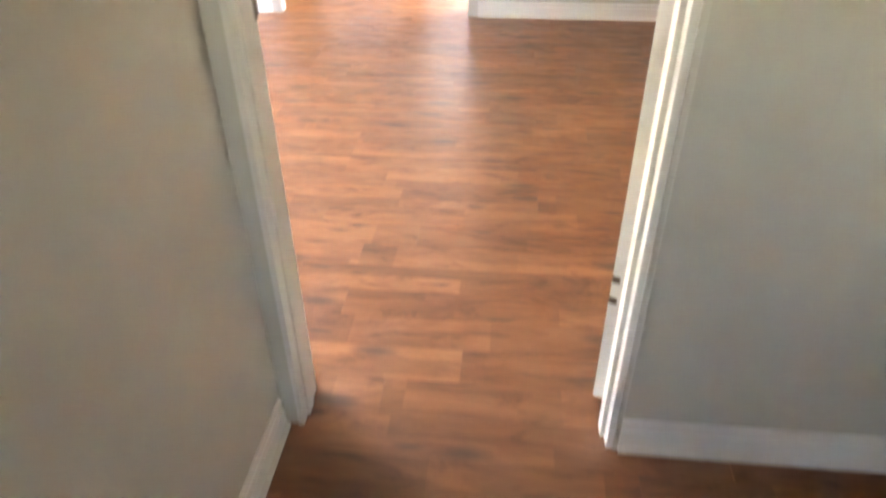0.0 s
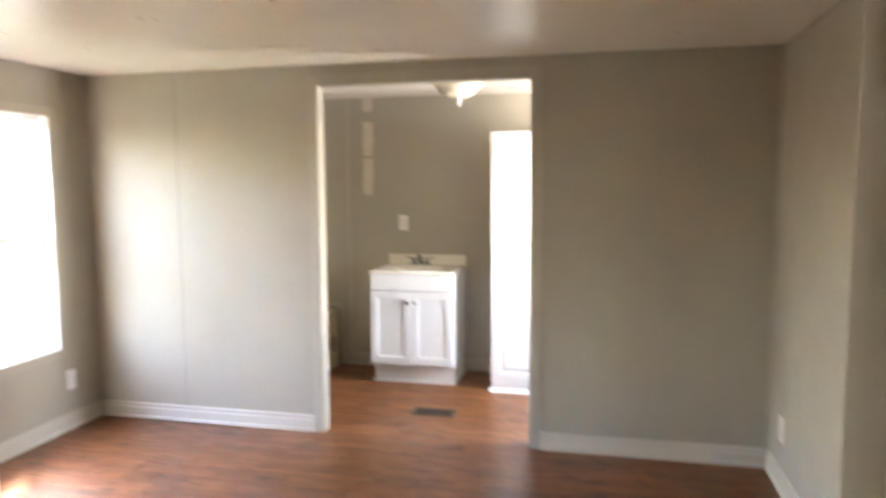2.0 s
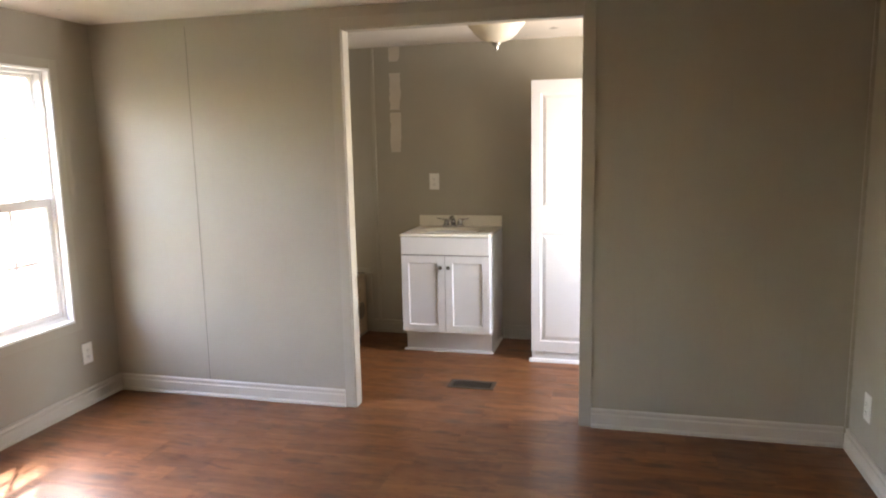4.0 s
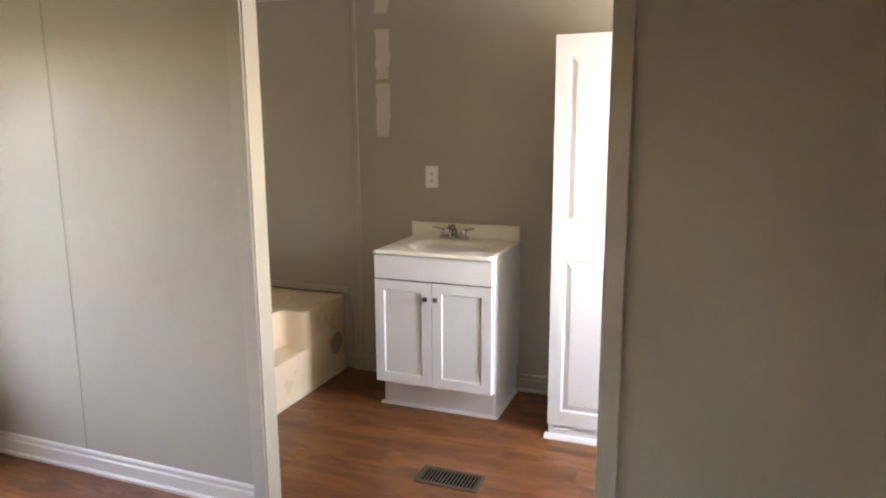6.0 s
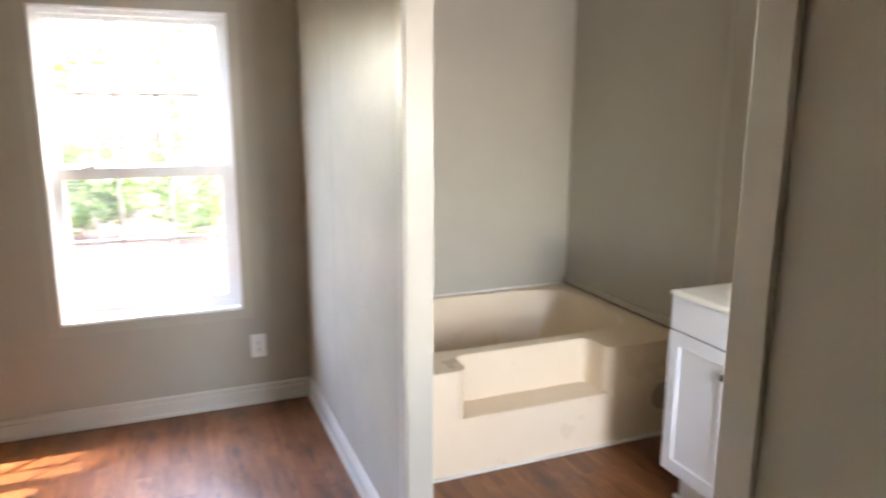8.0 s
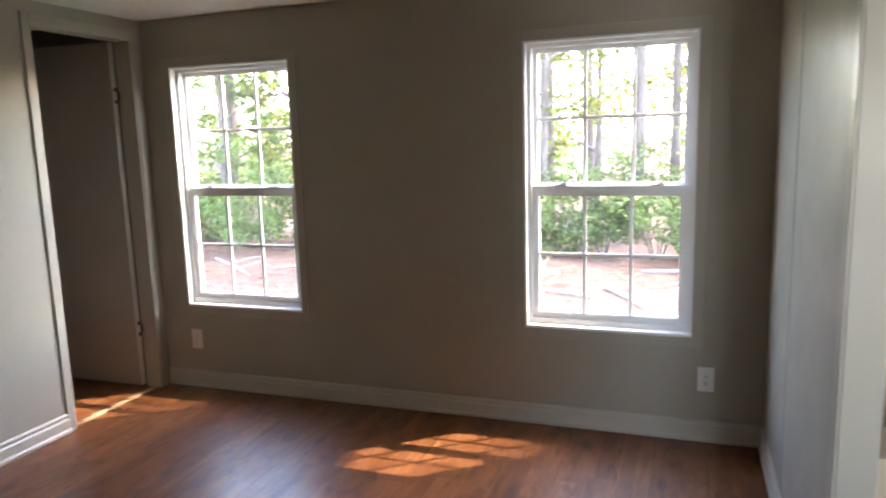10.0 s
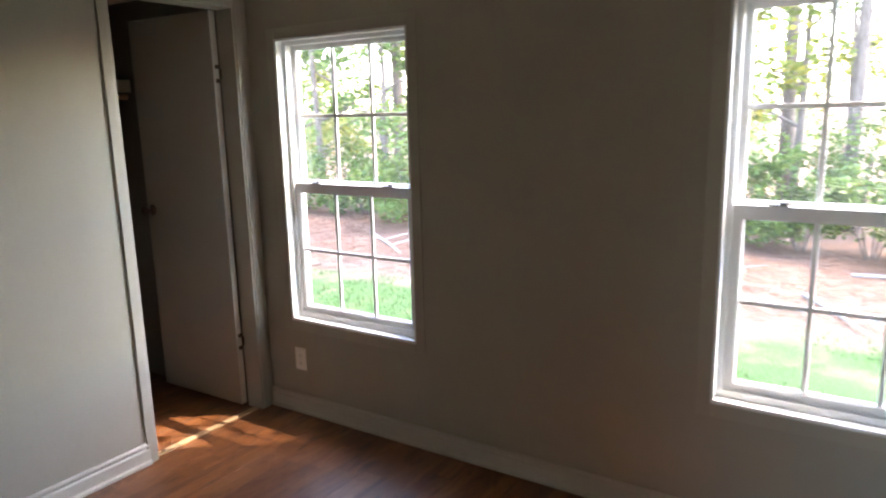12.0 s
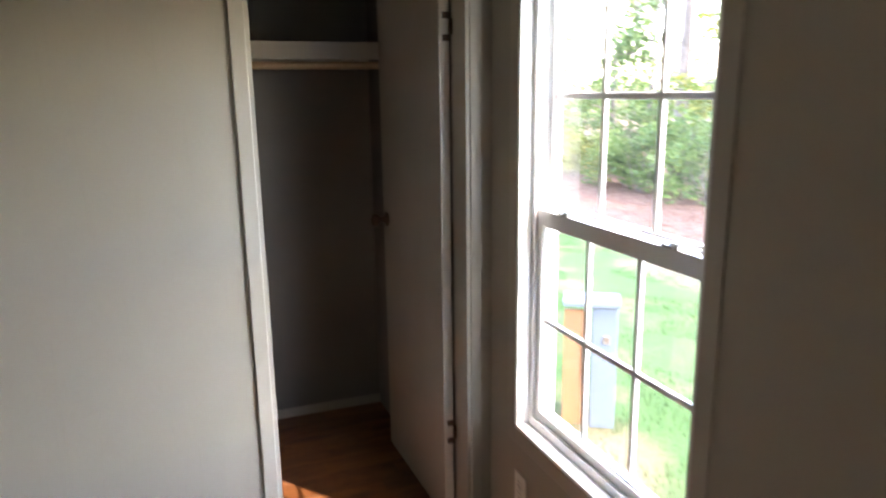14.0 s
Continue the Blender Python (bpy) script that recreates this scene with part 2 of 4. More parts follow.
def leaves(name, dark, mid, light):
    m = Mat(name, 0.5, 0, 0.3)
    g = m.node("ShaderNodeNewGeometry")
    col = m.ramp(g.outputs["Random Per Island"], [(0.0, dark), (0.55, mid), (1.0, light)])
    m.colour(col)
    tl = m.node("ShaderNodeBsdfTranslucent")
    m.link(col, tl.inputs["Color"])
    mx = m.node("ShaderNodeMixShader")
    mx.inputs[0].default_value = 0.45
    m.link(m.b.outputs[0], mx.inputs[1])
    m.link(tl.outputs[0], mx.inputs[2])
    m.link(mx.outputs[0], m.t.nodes["Material Output"].inputs["Surface"])
    return m.m


M_LEAF = leaves("broad_leaves", (0.045, 0.080, 0.020), (0.090, 0.145, 0.036), (0.15, 0.185, 0.048))
M_LEAF2 = leaves("yellow_green_leaves", (0.08, 0.105, 0.020), (0.145, 0.17, 0.036), (0.25, 0.215, 0.042))
M_GRASS = leaves("grass_blades", (0.024, 0.060, 0.012), (0.042, 0.092, 0.020), (0.08, 0.125, 0.035))
M_STRAW = leaves("pine_straw", (0.09, 0.042, 0.026), (0.16, 0.082, 0.052), (0.27, 0.17, 0.12))


def ground_mat():
    """Lawn by the house, a bare sandy edge, then pine straw under the trees."""
    m = Mat("yard_ground", 0.9, 0, 0.2)
    v = m.coords()
    sep = m.node("ShaderNodeSeparateXYZ")
    m.link(v, sep.inputs[0])
    wob = m.noise(v, 0.5, 5, 0.6)
    wx = m.node("ShaderNodeMath", operation="MULTIPLY_ADD")
    wx.inputs[1].default_value = 2.2
    m.link(wob, wx.inputs[0])
    m.link(sep.outputs[0], wx.inputs[2])
    grass = m.mix((0.022, 0.055, 0.012), (0.045, 0.088, 0.022), m.noise(v, 3.5, 6, 0.65))
    grass = m.mix(grass, (0.17, 0.155, 0.08), m.maprange(m.noise(v, 1.3, 5, 0.6), 0.50, 0.70, 0, 0.65))
    straw = m.mix((0.105, 0.058, 0.040), (0.22, 0.125, 0.088), m.noise(v, 7, 7, 0.7))
    sand = m.mix((0.105, 0.078, 0.055), (0.18, 0.138, 0.10), m.noise(v, 6, 5))
    a = m.maprange(wx.outputs[0], -8.3, -7.5, 0.0, 1.0)
    b = m.maprange(wx.outputs[0], -7.3, -6.7, 0.0, 1.0)
    c = m.mix(m.mix(straw, sand, a), grass, b)
    near = m.maprange(wx.outputs[0], -3.7, -3.2, 0.0, 0.8)
    m.colour(m.mix(c, (0.16, 0.10, 0.07), near))
    m.bump(m.noise(v, 18, 6, 0.7), 0.7, 0.05)
    return m.m


M_GROUND = ground_mat()


# ---------------------------------------------------------------- mesh helpers
def mesh_of(bm, name, mat, smooth=False):
    me = bpy.data.meshes.new(name)
    bmesh.ops.recalc_face_normals(bm, faces=bm.faces)
    if smooth:
        for f in bm.faces:
            f.smooth = True
    bm.to_mesh(me)
    bm.free()
    me.materials.append(mat)
    return me


def part(name, bm, material, parent=None, label="", smooth=False):
    """One mesh object, under a thing or a part."""
    ob = new(name, mesh_of(bm, name, material, smooth))
    if parent is not None:
        ob.parent = parent
    if label:
        tagged(ob, label)
    return ob


def thing(name, at, label, category, group="", kind=""):
    ob = new(name)
    ob.empty_display_size = 0.1
    ob.matrix_world = at if isinstance(at, Matrix) else pose(*at)
    return tagged(ob, label, category, group, kind)


def add_box(bm, x0, x1, y0, y1, z0, z1):
    vs = [bm.verts.new((x, y, z)) for z in (z0, z1) for y in (y0, y1) for x in (x0, x1)]
    for f in ((0, 2, 3, 1), (4, 5, 7, 6), (0, 1, 5, 4), (2, 6, 7, 3), (0, 4, 6, 2), (1, 3, 7, 5)):
        bm.faces.new([vs[i] for i in f])
    return bm


def box(x0, x1, y0, y1, z0, z1, bevel=0.0, segs=2):
    bm = add_box(bmesh.new(), x0, x1, y0, y1, z0, z1)
    if bevel:
        bmesh.ops.bevel(bm, geom=bm.edges[:], offset=bevel, segments=segs, affect="EDGES", profile=0.6)
    return bm


def lathe(profile, steps=24, axis="z"):
    """A turned body from (radius, height) pairs."""
    bm = bmesh.new()
    rings = []
    for r, h in profile:
        ring = []
        for i in range(steps):
            a = 2 * math.pi * i / steps
            p = (r * math.cos(a), r * math.sin(a), h)
            if axis == "y":
                p = (p[0], p[2], p[1])
            elif axis == "x":
                p = (p[2], p[0], p[1])
            ring.append(bm.verts.new(p))
        rings.append(ring)
    for a, b in zip(rings, rings[1:]):
        for i in range(steps):
            j = (i + 1) % steps
            bm.faces.new((a[i], a[j], b[j], b[i]))
    bm.faces.new(rings[0])
    bm.faces.new(rings[-1])
    return bm


def moulding(profile, a, b, out):
    """A profile of (out, up) pairs run along the floor line from a to b; out is the way it faces."""
    bm = bmesh.new()
    ends = []
    for p in (a, b):
        ends.append([bm.verts.new((p[0] + out[0] * o, p[1] + out[1] * o, p[2] + u)) for o, u in profile])
    n = len(profile)
    for i in range(n):
        j = (i + 1) % n
        bm.faces.new((ends[0][i], ends[0][j], ends[1][j], ends[1][i]))
    bm.faces.new(ends[0])
    bm.faces.new(ends[1])
    return bm


def panelled(w, h, t, insets):
    """A slab in x (width) and z (height), back at y=0, front at y=-t. insets: panels (x0, x1, z0, z1, rings),
    rings of (inset, depth behind the front) lofted inwards."""
    bm = bmesh.new()
    xs = sorted({0.0, w, *[v for p in insets for v in p[:2]]})
    zs = sorted({0.0, h, *[v for p in insets for v in p[2:4]]})
    grid = {(x, z): bm.verts.new((x, -t, z)) for x in xs for z in zs}
    for x0, x1 in zip(xs, xs[1:]):
        for z0, z1 in zip(zs, zs[1:]):
            if any(p[0] <= x0 and x1 <= p[1] and p[2] <= z0 and z1 <= p[3] for p in insets):
                continue
            bm.faces.new((grid[x0, z0], grid[x1, z0], grid[x1, z1], grid[x0, z1]))
    for x0, x1, z0, z1, rings in insets:
        prev = [grid[x0, z0], grid[x1, z0], grid[x1, z1], grid[x0, z1]]
        for i, d in rings:
            cur = [bm.verts.new((x, -t + d, z)) for x, z in ((x0 + i, z0 + i), (x1 - i, z0 + i), (x1 - i, z1 - i), (x0 + i, z1 - i))]
            for k in range(4):
                bm.faces.new((prev[k], prev[(k + 1) % 4], cur[(k + 1) % 4], cur[k]))
            prev = cur
        bm.faces.new(prev)
    back = [bm.verts.new((x, 0, z)) for x, z in ((0, 0), (w, 0), (w, h), (0, h))]
    bm.faces.new(back)
    for line, (i, j) in (([grid[x, 0.0] for x in xs], (0, 1)), ([grid[w, z] for z in zs], (1, 2)),
                         ([grid[x, h] for x in reversed(xs)], (2, 3)), ([grid[0.0, z] for z in reversed(zs)], (3, 0))):
        bm.faces.new([back[i], *line, back[j]])
    return bm


def tube(points, radius, steps=12):
    """A round bar through points."""
    bm = bmesh.new()
    rings = []
    for i, p in enumerate(points):
        p = Vector(p)
        d = (Vector(points[min(i + 1, len(points) - 1)]) - Vector(points[max(i - 1, 0)])).normalized()
        u = d.cross(Vector((0.31, 0.2, 0.93))).normalized()
        v = d.cross(u)
        r = radius[i] if isinstance(radius, (list, tuple)) else radius
        rings.append([bm.verts.new(p + r * (math.cos(2 * math.pi * k / steps) * u + math.sin(2 * math.pi * k / steps) * v)) for k in range(steps)])
    for a, b in zip(rings, rings[1:]):
        for k in range(steps):
            bm.faces.new((a[k], a[(k + 1) % steps], b[(k + 1) % steps], b[k]))
    bm.faces.new(rings[0])
    bm.faces.new(rings[-1])
    return bm


# ---------------------------------------------------------------- plan, metres
XW, XE = -2.95, 1.105          # inner faces of the long outer walls
YB = 6.19                      # end wall of the bathroom
YN0, YN1 = 4.652, 4.728        # wall between bedroom and bathroom
OX0, OX1, OZ = -1.395, -0.148, 2.07   # opening to the bathroom
YC0, YC1 = 1.165, 1.268        # wall between closet and bedroom
CX0, CX1, CZ = -2.872, -2.215, 2.075  # closet doorway
YD0, YD1 = 1.240, 1.355        # wall between hall and bedroom
DX0, DX1, DZ = -0.340, 0.434, 2.05    # entry doorway
XH = -0.378                    # hall side wall
YK = 0.05                      # back wall of the closet
CEIL = 2.182
W1 = (3.534, 4.329, 0.506, 1.907)
W2 = (1.456, 2.245, 0.506, 1.910)
W3 = (4.86, 5.50, 0.80, 1.90)
W4 = (0.31, 0.66, 1.15, 1.65)
TW = 0.12                      # outer wall thickness
YS = -2.6                      # end of the hall


def wall_x(name, x0, x1, y0, y1, holes, label, z1=CEIL, mat=None):
    """A wall that runs along y, with openings (y0, y1, z0, z1)."""
    bm = bmesh.new()
    at = y0
    for a, b, lo, hi in sorted(holes):
        add_box(bm, x0, x1, at, a, -0.003, z1)
        if lo > 0:
            add_box(bm, x0, x1, a, b, -0.003, lo)
        if hi < z1:
            add_box(bm, x0, x1, a, b, hi, z1)
        at = b
    add_box(bm, x0, x1, at, y1, -0.003, z1)
    return tagged(part(name, bm, mat or M_WALL), label, "wall", kind="structure")


def wall_y(name, y0, y1, x0, x1, holes, label, z1=CEIL, mat=None):
    bm = bmesh.new()
    at = x0
    for a, b, lo, hi in sorted(holes):
        if a > at:
            add_box(bm, at, a, y0, y1, -0.003, z1)
        if lo > 0:
            add_box(bm, a, b, y0, y1, -0.003, lo)
        if hi < z1:
            add_box(bm, a, b, y0, y1, hi, z1)
        at = b
    add_box(bm, at, x1, y0, y1, -0.003, z1)
    return tagged(part(name, bm, mat or M_WALL), label, "wall", kind="structure")


GREIGE = "smooth greige painted wallboard interior wall"
wall_x("wall_west", XW - TW, XW, YS, YB, [W1, W2], "greige painted outer wall with two windows")
wall_x("wall_east", XE, XE + TW, YS, YB, [W3], "greige painted outer wall")
wall_y("wall_north", YB, YB + TW, XW - TW, XE + TW, [], "greige painted end wall of the bathroom")
wall_y("wall_partition", YN0, YN1, XW, XE, [(OX0, OX1, 0, OZ)], "greige wall with a wide opening to the bathroom")
wall_y("wall_closet_front", YC0, YC1, XW, XH - 0.09, [(CX0, CX1, 0, CZ)], "greige wall with an open closet doorway")
wall_y("wall_entry", YD0, YD1, XH, XE, [(DX0, DX1, 0, DZ)], "greige wall with the bedroom doorway")
wall_x("wall_hall", XH - 0.09, XH, YS, YD1, [], GREIGE)
wall_y("wall_closet_back", YK - 0.09, YK, XW, XH - 0.09, [], "dull brown-grey back wall of the closet, coloured darker for its shade", mat=M_CLOSET)
wall_x("wall_closet_side", XW, XW + 0.06, YK, YC0, [], "dull brown-grey side wall of the closet, coloured darker for its shade", mat=M_CLOSET)
wall_y("wall_south", YS - TW, YS, XW - TW, XE + TW, [W4], "greige end wall of the hall")
tagged(part("ceiling", box(XW - TW, XE + TW, YS - TW, YB + TW, CEIL, CEIL + 0.07), M_CEIL), "off-white painted ceiling with faint sheen", "ceiling", kind="structure")
tagged(part("roof", box(XW - TW - 0.16, XE + TW + 0.22, YS - TW - 0.2, YB + TW + 0.2, CEIL + 0.075, CEIL + 0.22), M_ROOF), "low grey metal roof with eaves", "roof", kind="structure")
floor = tagged(part("floor", box(XW - TW, XE + TW, YS - TW, YB + TW, -0.25, -0.0075), M_DARK), "red-brown oak vinyl plank floor", "floor", kind="structure")

# Baseboards with a small foot and a stepped top
BASE = [(0, 0.001), (0.020, 0.001), (0.020, 0.012), (0.0125, 0.022), (0.0125, 0.070), (0.0070, 0.077), (0.0070, 0.082), (0.0105, 0.087), (0.0105, 0.096), (0.005, 0.102), (0, 0.102)]


def baseboard(a, b, out, mat=None):
    tagged(part("baseboard", moulding(BASE, (*a, 0), (*b, 0), out), mat or M_BASE), "pale painted stepped baseboard along the wall", "baseboard", kind="structure")


CW = 0.058  # casing width
baseboard((XW, YC1), (XW, YN0), (1, 0))
baseboard((XW + 0.0195, YN0), (OX0 - CW, YN0), (0, -1))
baseboard((OX1 + CW, YN0), (XE - 0.0195, YN0), (0, -1))
baseboard((XE, YD1), (XE, YN0), (-1, 0))
baseboard((CX1 + 0.03, YC1), (XH - 0.0, YC1), (0, 1))
baseboard((DX1 + 0.0145, YD0), (XE - 0.0195, YD0), (0, -1))
baseboard((XH, YS), (XH, YD0 - 0.012), (1, 0))
baseboard((XE, YS), (XE, YD0), (-1, 0))
baseboard((-1.8415, YB), (-1.432, YB), (0, -1), M_TRIM)
baseboard((-0.806, YB), (-0.530, YB), (0, -1), M_TRIM)
baseboard((XE, YN1), (XE, YB), (-1, 0), M_TRIM)


def casing(name, pieces, label):
    """Flat trim round an opening: separate boards in one frame."""
    bm = bmesh.new()
    for p in pieces:
        sub = box(*p, bevel=0.003, segs=2)
        tmp = bpy.data.meshes.new("tmp")
        sub.to_mesh(tmp)
        sub.free()
        bm.from_mesh(tmp)
        bpy.data.meshes.remove(tmp)
    return tagged(part(name, bm, M_TRIM), label, "trim", kind="structure")


def opening_y(xa, xb, z, y0, y1, name, label, left=True, right=True, front=-1, width=CW, lining=0.0):
    """Casing on the y0 face (front=-1) or y1 face of a wall."""
    f0, f1 = (y0 - 0.010, y0 - 0.0003) if front < 0 else (y1 + 0.0003, y1 + 0.010)
    pieces = []
    if left:
        pieces.append((xa - width, xa, f0, f1, 0.001, z + width))
    if right:
        pieces.append((xb, xb + width, f0, f1, 0.001, z + width))
    pieces.append((xa + 0.0004, xb - 0.0004, f0, f1, z + 0.0004, z + width))
    return casing(name, pieces, label)


opening_y(OX0, OX1, OZ, YN0, YN1, "trim_bath_opening", "greige flat casing round the bathroom opening")
opening_y(OX0, OX1, OZ, YN0, YN1, "trim_bath_opening_inside", "greige flat casing round the bathroom opening", front=1)
opening_y(CX0, CX1, CZ, YC0, YC1, "trim_closet_opening", "greige flat casing round the closet doorway", front=1, width=0.042)
opening_y(DX0, DX1, DZ, YD0, YD1, "trim_entry_opening", "greige narrow casing round the bedroom doorway", left=False, width=0.014)


def jamb_lining(name, xa, xb, z, y0, y1, mat, label, stop_y):
    """Boards that line a doorway, with a door stop."""
    bm = bmesh.new()
    add_box(bm, xa, xa + 0.014, y0 - 0.004, y1 + 0.004, 0.0, z)
    add_box(bm, xb - 0.014, xb, y0 - 0.004, y1 + 0.004, 0.0, z)
    add_box(bm, xa + 0.0141, xb - 0.0141, y0 - 0.004, y1 + 0.004, z - 0.014, z)
    s0, s1 = stop_y
    add_box(bm, xa + 0.0142, xa + 0.020, s0, s1, 0.0, z - 0.0142)
    add_box(bm, xb - 0.025, xb - 0.0142, s0, s1, 0.0, z - 0.0142)
    add_box(bm, xa + 0.0202, xb - 0.0252, s0, s1, z - 0.025, z - 0.0142)
    return tagged(part(name, bm, mat), label, "trim", kind="structure")


jamb_lining("trim_entry_jamb", DX0, DX1, DZ, YD0, YD1, M_BASE, "white painted door jamb with a stop", (YD0 + 0.03, YD0 + 0.07))
bm = bmesh.new()
add_box(bm, CX0, CX0 + 0.012, YC0 - 0.003, YC1 + 0.004, 0.0, CZ)
add_box(bm, CX1 - 0.012, CX1, YC0 - 0.003, YC1 + 0.004, 0.0, CZ)
add_box(bm, CX0 + 0.0121, CX1 - 0.0121, YC0 - 0.003, YC1 + 0.004, CZ - 0.012, CZ)
tagged(part("trim_closet_jamb", bm, M_TRIM), "greige painted closet door jamb", "trim", kind="structure")
lin = bmesh.new()
add_box(lin, OX0 + 0.0004, OX0 + 0.006, YN0 - 0.002, YN1 + 0.002, 0.001, OZ)
add_box(lin, OX1 - 0.006, OX1 - 0.0004, YN0 - 0.002, YN1 + 0.002, 0.001, OZ)
add_box(lin, OX0 + 0.0061, OX1 - 0.0061, YN0 - 0.002, YN1 + 0.002, OZ - 0.006, OZ - 0.0004)
tagged(part("trim_bath_jamb", lin, M_WALL), "pale painted lining of the bathroom opening", "trim", kind="structure")

# Narrow battens over the joints of the wallboard
tagged(part("trim_batten", box(-2.3188, -2.3128, YN0 - 0.0014, YN0 - 0.0003, 0.103, CEIL - 0.05, 0.0004, 1), M_WALL), "thin painted joint strip on the wall", "trim", kind="structure")
tagged(part("trim_joint", box(-2.3212, -2.3189, YN0 - 0.0012, YN0 - 0.0002, 0.099, CEIL - 0.05), M_DARK), "dark open joint in the wallboard", "trim", kind="structure")
tagged(part("trim_batten", box(-1.800, -1.774, YB - 0.007, YB - 0.0003, 0.099, CEIL, 0.002, 1), M_TRIM), "narrow batten strip on the bathroom wall", "trim", kind="structure")
# Three pale patches with ragged sides, right of the bathroom batten
bm = bmesh.new()
prng = random.Random(8)
for za, zb in ((2.075, CEIL - 0.001), (1.722, 1.990), (1.408, 1.702)):
    n = 14
    left = [bm.verts.new((-1.655 + prng.uniform(-0.006, 0.006), YB - 0.0008, za + (zb - za) * i / n)) for i in range(n + 1)]
    right = [bm.verts.new((-1.570 + prng.uniform(-0.005, 0.005) - 0.030 * max(0, 0.4 - i / n), YB - 0.0008, za + (zb - za) * i / n)) for i in range(n + 1)]
    for i in range(n):
        bm.faces.new((left[i], right[i], right[i + 1], left[i + 1]))
tagged(part("trim_patch", bm, M_PATCH), "pale smooth patches on the bathroom wall", "trim", kind="structure")
tagged(part("trim_corner", box(XE - 0.016, XE - 0.0003, YN0 - 0.016, YN0 - 0.0003, 0.099, CEIL, 0.003, 2), M_TRIM), "small corner strip between two walls", "trim", kind="structure")
tagged(part("trim_threshold", box(CX0 + 0.015, CX1 - 0.015, 1.214, 1.250, 0.0, 0.007, 0.0025, 2), M_OAKSTRIP), "pale worn wood threshold strip in the closet doorway", "trim", kind="structure")


# ---------------------------------------------------------------- windows
def sash(parent, name, x, y0, y1, z0, z1, side, bottom, top, depth=0.028):
    """A vinyl sash with a grid of six panes; x is its room side."""
    bm = bmesh.new()
    for p in ((y0, y0 + side, z0, z1), (y1 - side, y1, z0, z1), (y0 + side, y1 - side, z0, z0 + bottom), (y0 + side, y1 - side, z1 - top, z1)):
        add_box(bm, x - depth, x, *p)
    gy0, gy1, gz0, gz1 = y0 + side, y1 - side, z0 + bottom, z1 - top
    b = 0.006
    for p in ((gy0, gy0 + b, gz0, gz1), (gy1 - b, gy1, gz0, gz1), (gy0 + b, gy1 - b, gz0, gz0 + b), (gy0 + b, gy1 - b, gz1 - b, gz1)):
        add_box(bm, x - depth + 0.003, x - 0.007, *p)
    frame_ob = part(name, bm, M_VINYL, parent)
    gy0, gy1, gz0, gz1 = gy0 + b, gy1 - b, gz0 + b, gz1 - b
    h = 0.0085
    ys = [gy0 + (gy1 - gy0) * k / 3 for k in range(4)]
    zm = (gz0 + gz1) / 2
    for k in (1, 2):
        part("muntin", box(x - 0.020, x - 0.009, ys[k] - h, ys[k] + h, gz0, gz1, 0.002, 1), M_VINYL, frame_ob)
    part("muntin", box(x - 0.0195, x - 0.0095, gy0, gy1, zm - h, zm + h, 0.002, 1), M_VINYL, frame_ob)
    for k in range(3):
        for c, d in ((gz0, zm - h), (zm + h, gz1)):
            pane = part("pane", box(x - 0.017, x - 0.014, ys[k] + (h if k else 0), ys[k + 1] - (h if k < 2 else 0), c, d), M_GLASS, frame_ob)
            pane.visible_shadow = False
    return frame_ob


def window(name, y0, y1, z0, z1):
    win = thing(name, (XW, (y0 + y1) / 2, z0), "white vinyl double-hung window with a six-pane grid in each sash", "window", kind="structure")
    win.matrix_world = Matrix.Identity(4)
    bm = bmesh.new()
    t = 0.010
    for p in ((y0, y0 + t, z0, z1), (y1 - t, y1, z0, z1), (y0 + t, y1 - t, z1 - t, z1)):
        add_box(bm, XW - 0.060, XW + 0.003, *p)
    part("return", bm, M_VINYL, win, "white window return")
    part("window_sill", box(XW - 0.060, XW + 0.006, y0, y1, z0 - 0.0, z0 + 0.014, 0.003, 2), M_VINYL, win, "white window sill")
    y0, y1, z0, z1 = y0 + t + 0.0003, y1 - t - 0.0003, z0 + 0.0145, z1 - t - 0.0003
    f = 0.020
    bm = bmesh.new()
    for p in ((y0, y0 + f, z0, z1), (y1 - f, y1, z0, z1), (y0 + f, y1 - f, z0, z0 + 0.028), (y0 + f, y1 - f, z1 - 0.018, z1)):
        add_box(bm, XW - 0.118, XW - 0.040, *p)
    for p in ((y0 + f, y0 + f + 0.006, z0, z1), (y1 - f - 0.006, y1 - f, z0, z1)):
        add_box(bm, XW - 0.082, XW - 0.077, *p)
    part("window_frame", bm, M_VINYL, win)
    zm = 1.196
    sash(win, "upper_sash", XW - 0.084, y0 + f - 0.004, y1 - f + 0.004, zm - 0.008, z1 - 0.012, 0.022, 0.034, 0.022)
    low = sash(win, "lower_sash", XW - 0.050, y0 + f - 0.002, y1 - f + 0.002, z0 + 0.022, zm + 0.020, 0.030, 0.034, 0.044)
    for yy in (y0 + 0.16, y1 - 0.16):
        bm = box(XW - 0.078, XW - 0.048, yy - 0.03, yy + 0.03, zm + 0.0202, zm + 0.028, 0.003, 2)
        add_box(bm, XW - 0.060, XW - 0.046, yy + 0.004, yy + 0.030, zm + 0.0285, zm + 0.036)
        part("sash_lock", bm, M_NICKEL, low, "small sash lock")
    return win


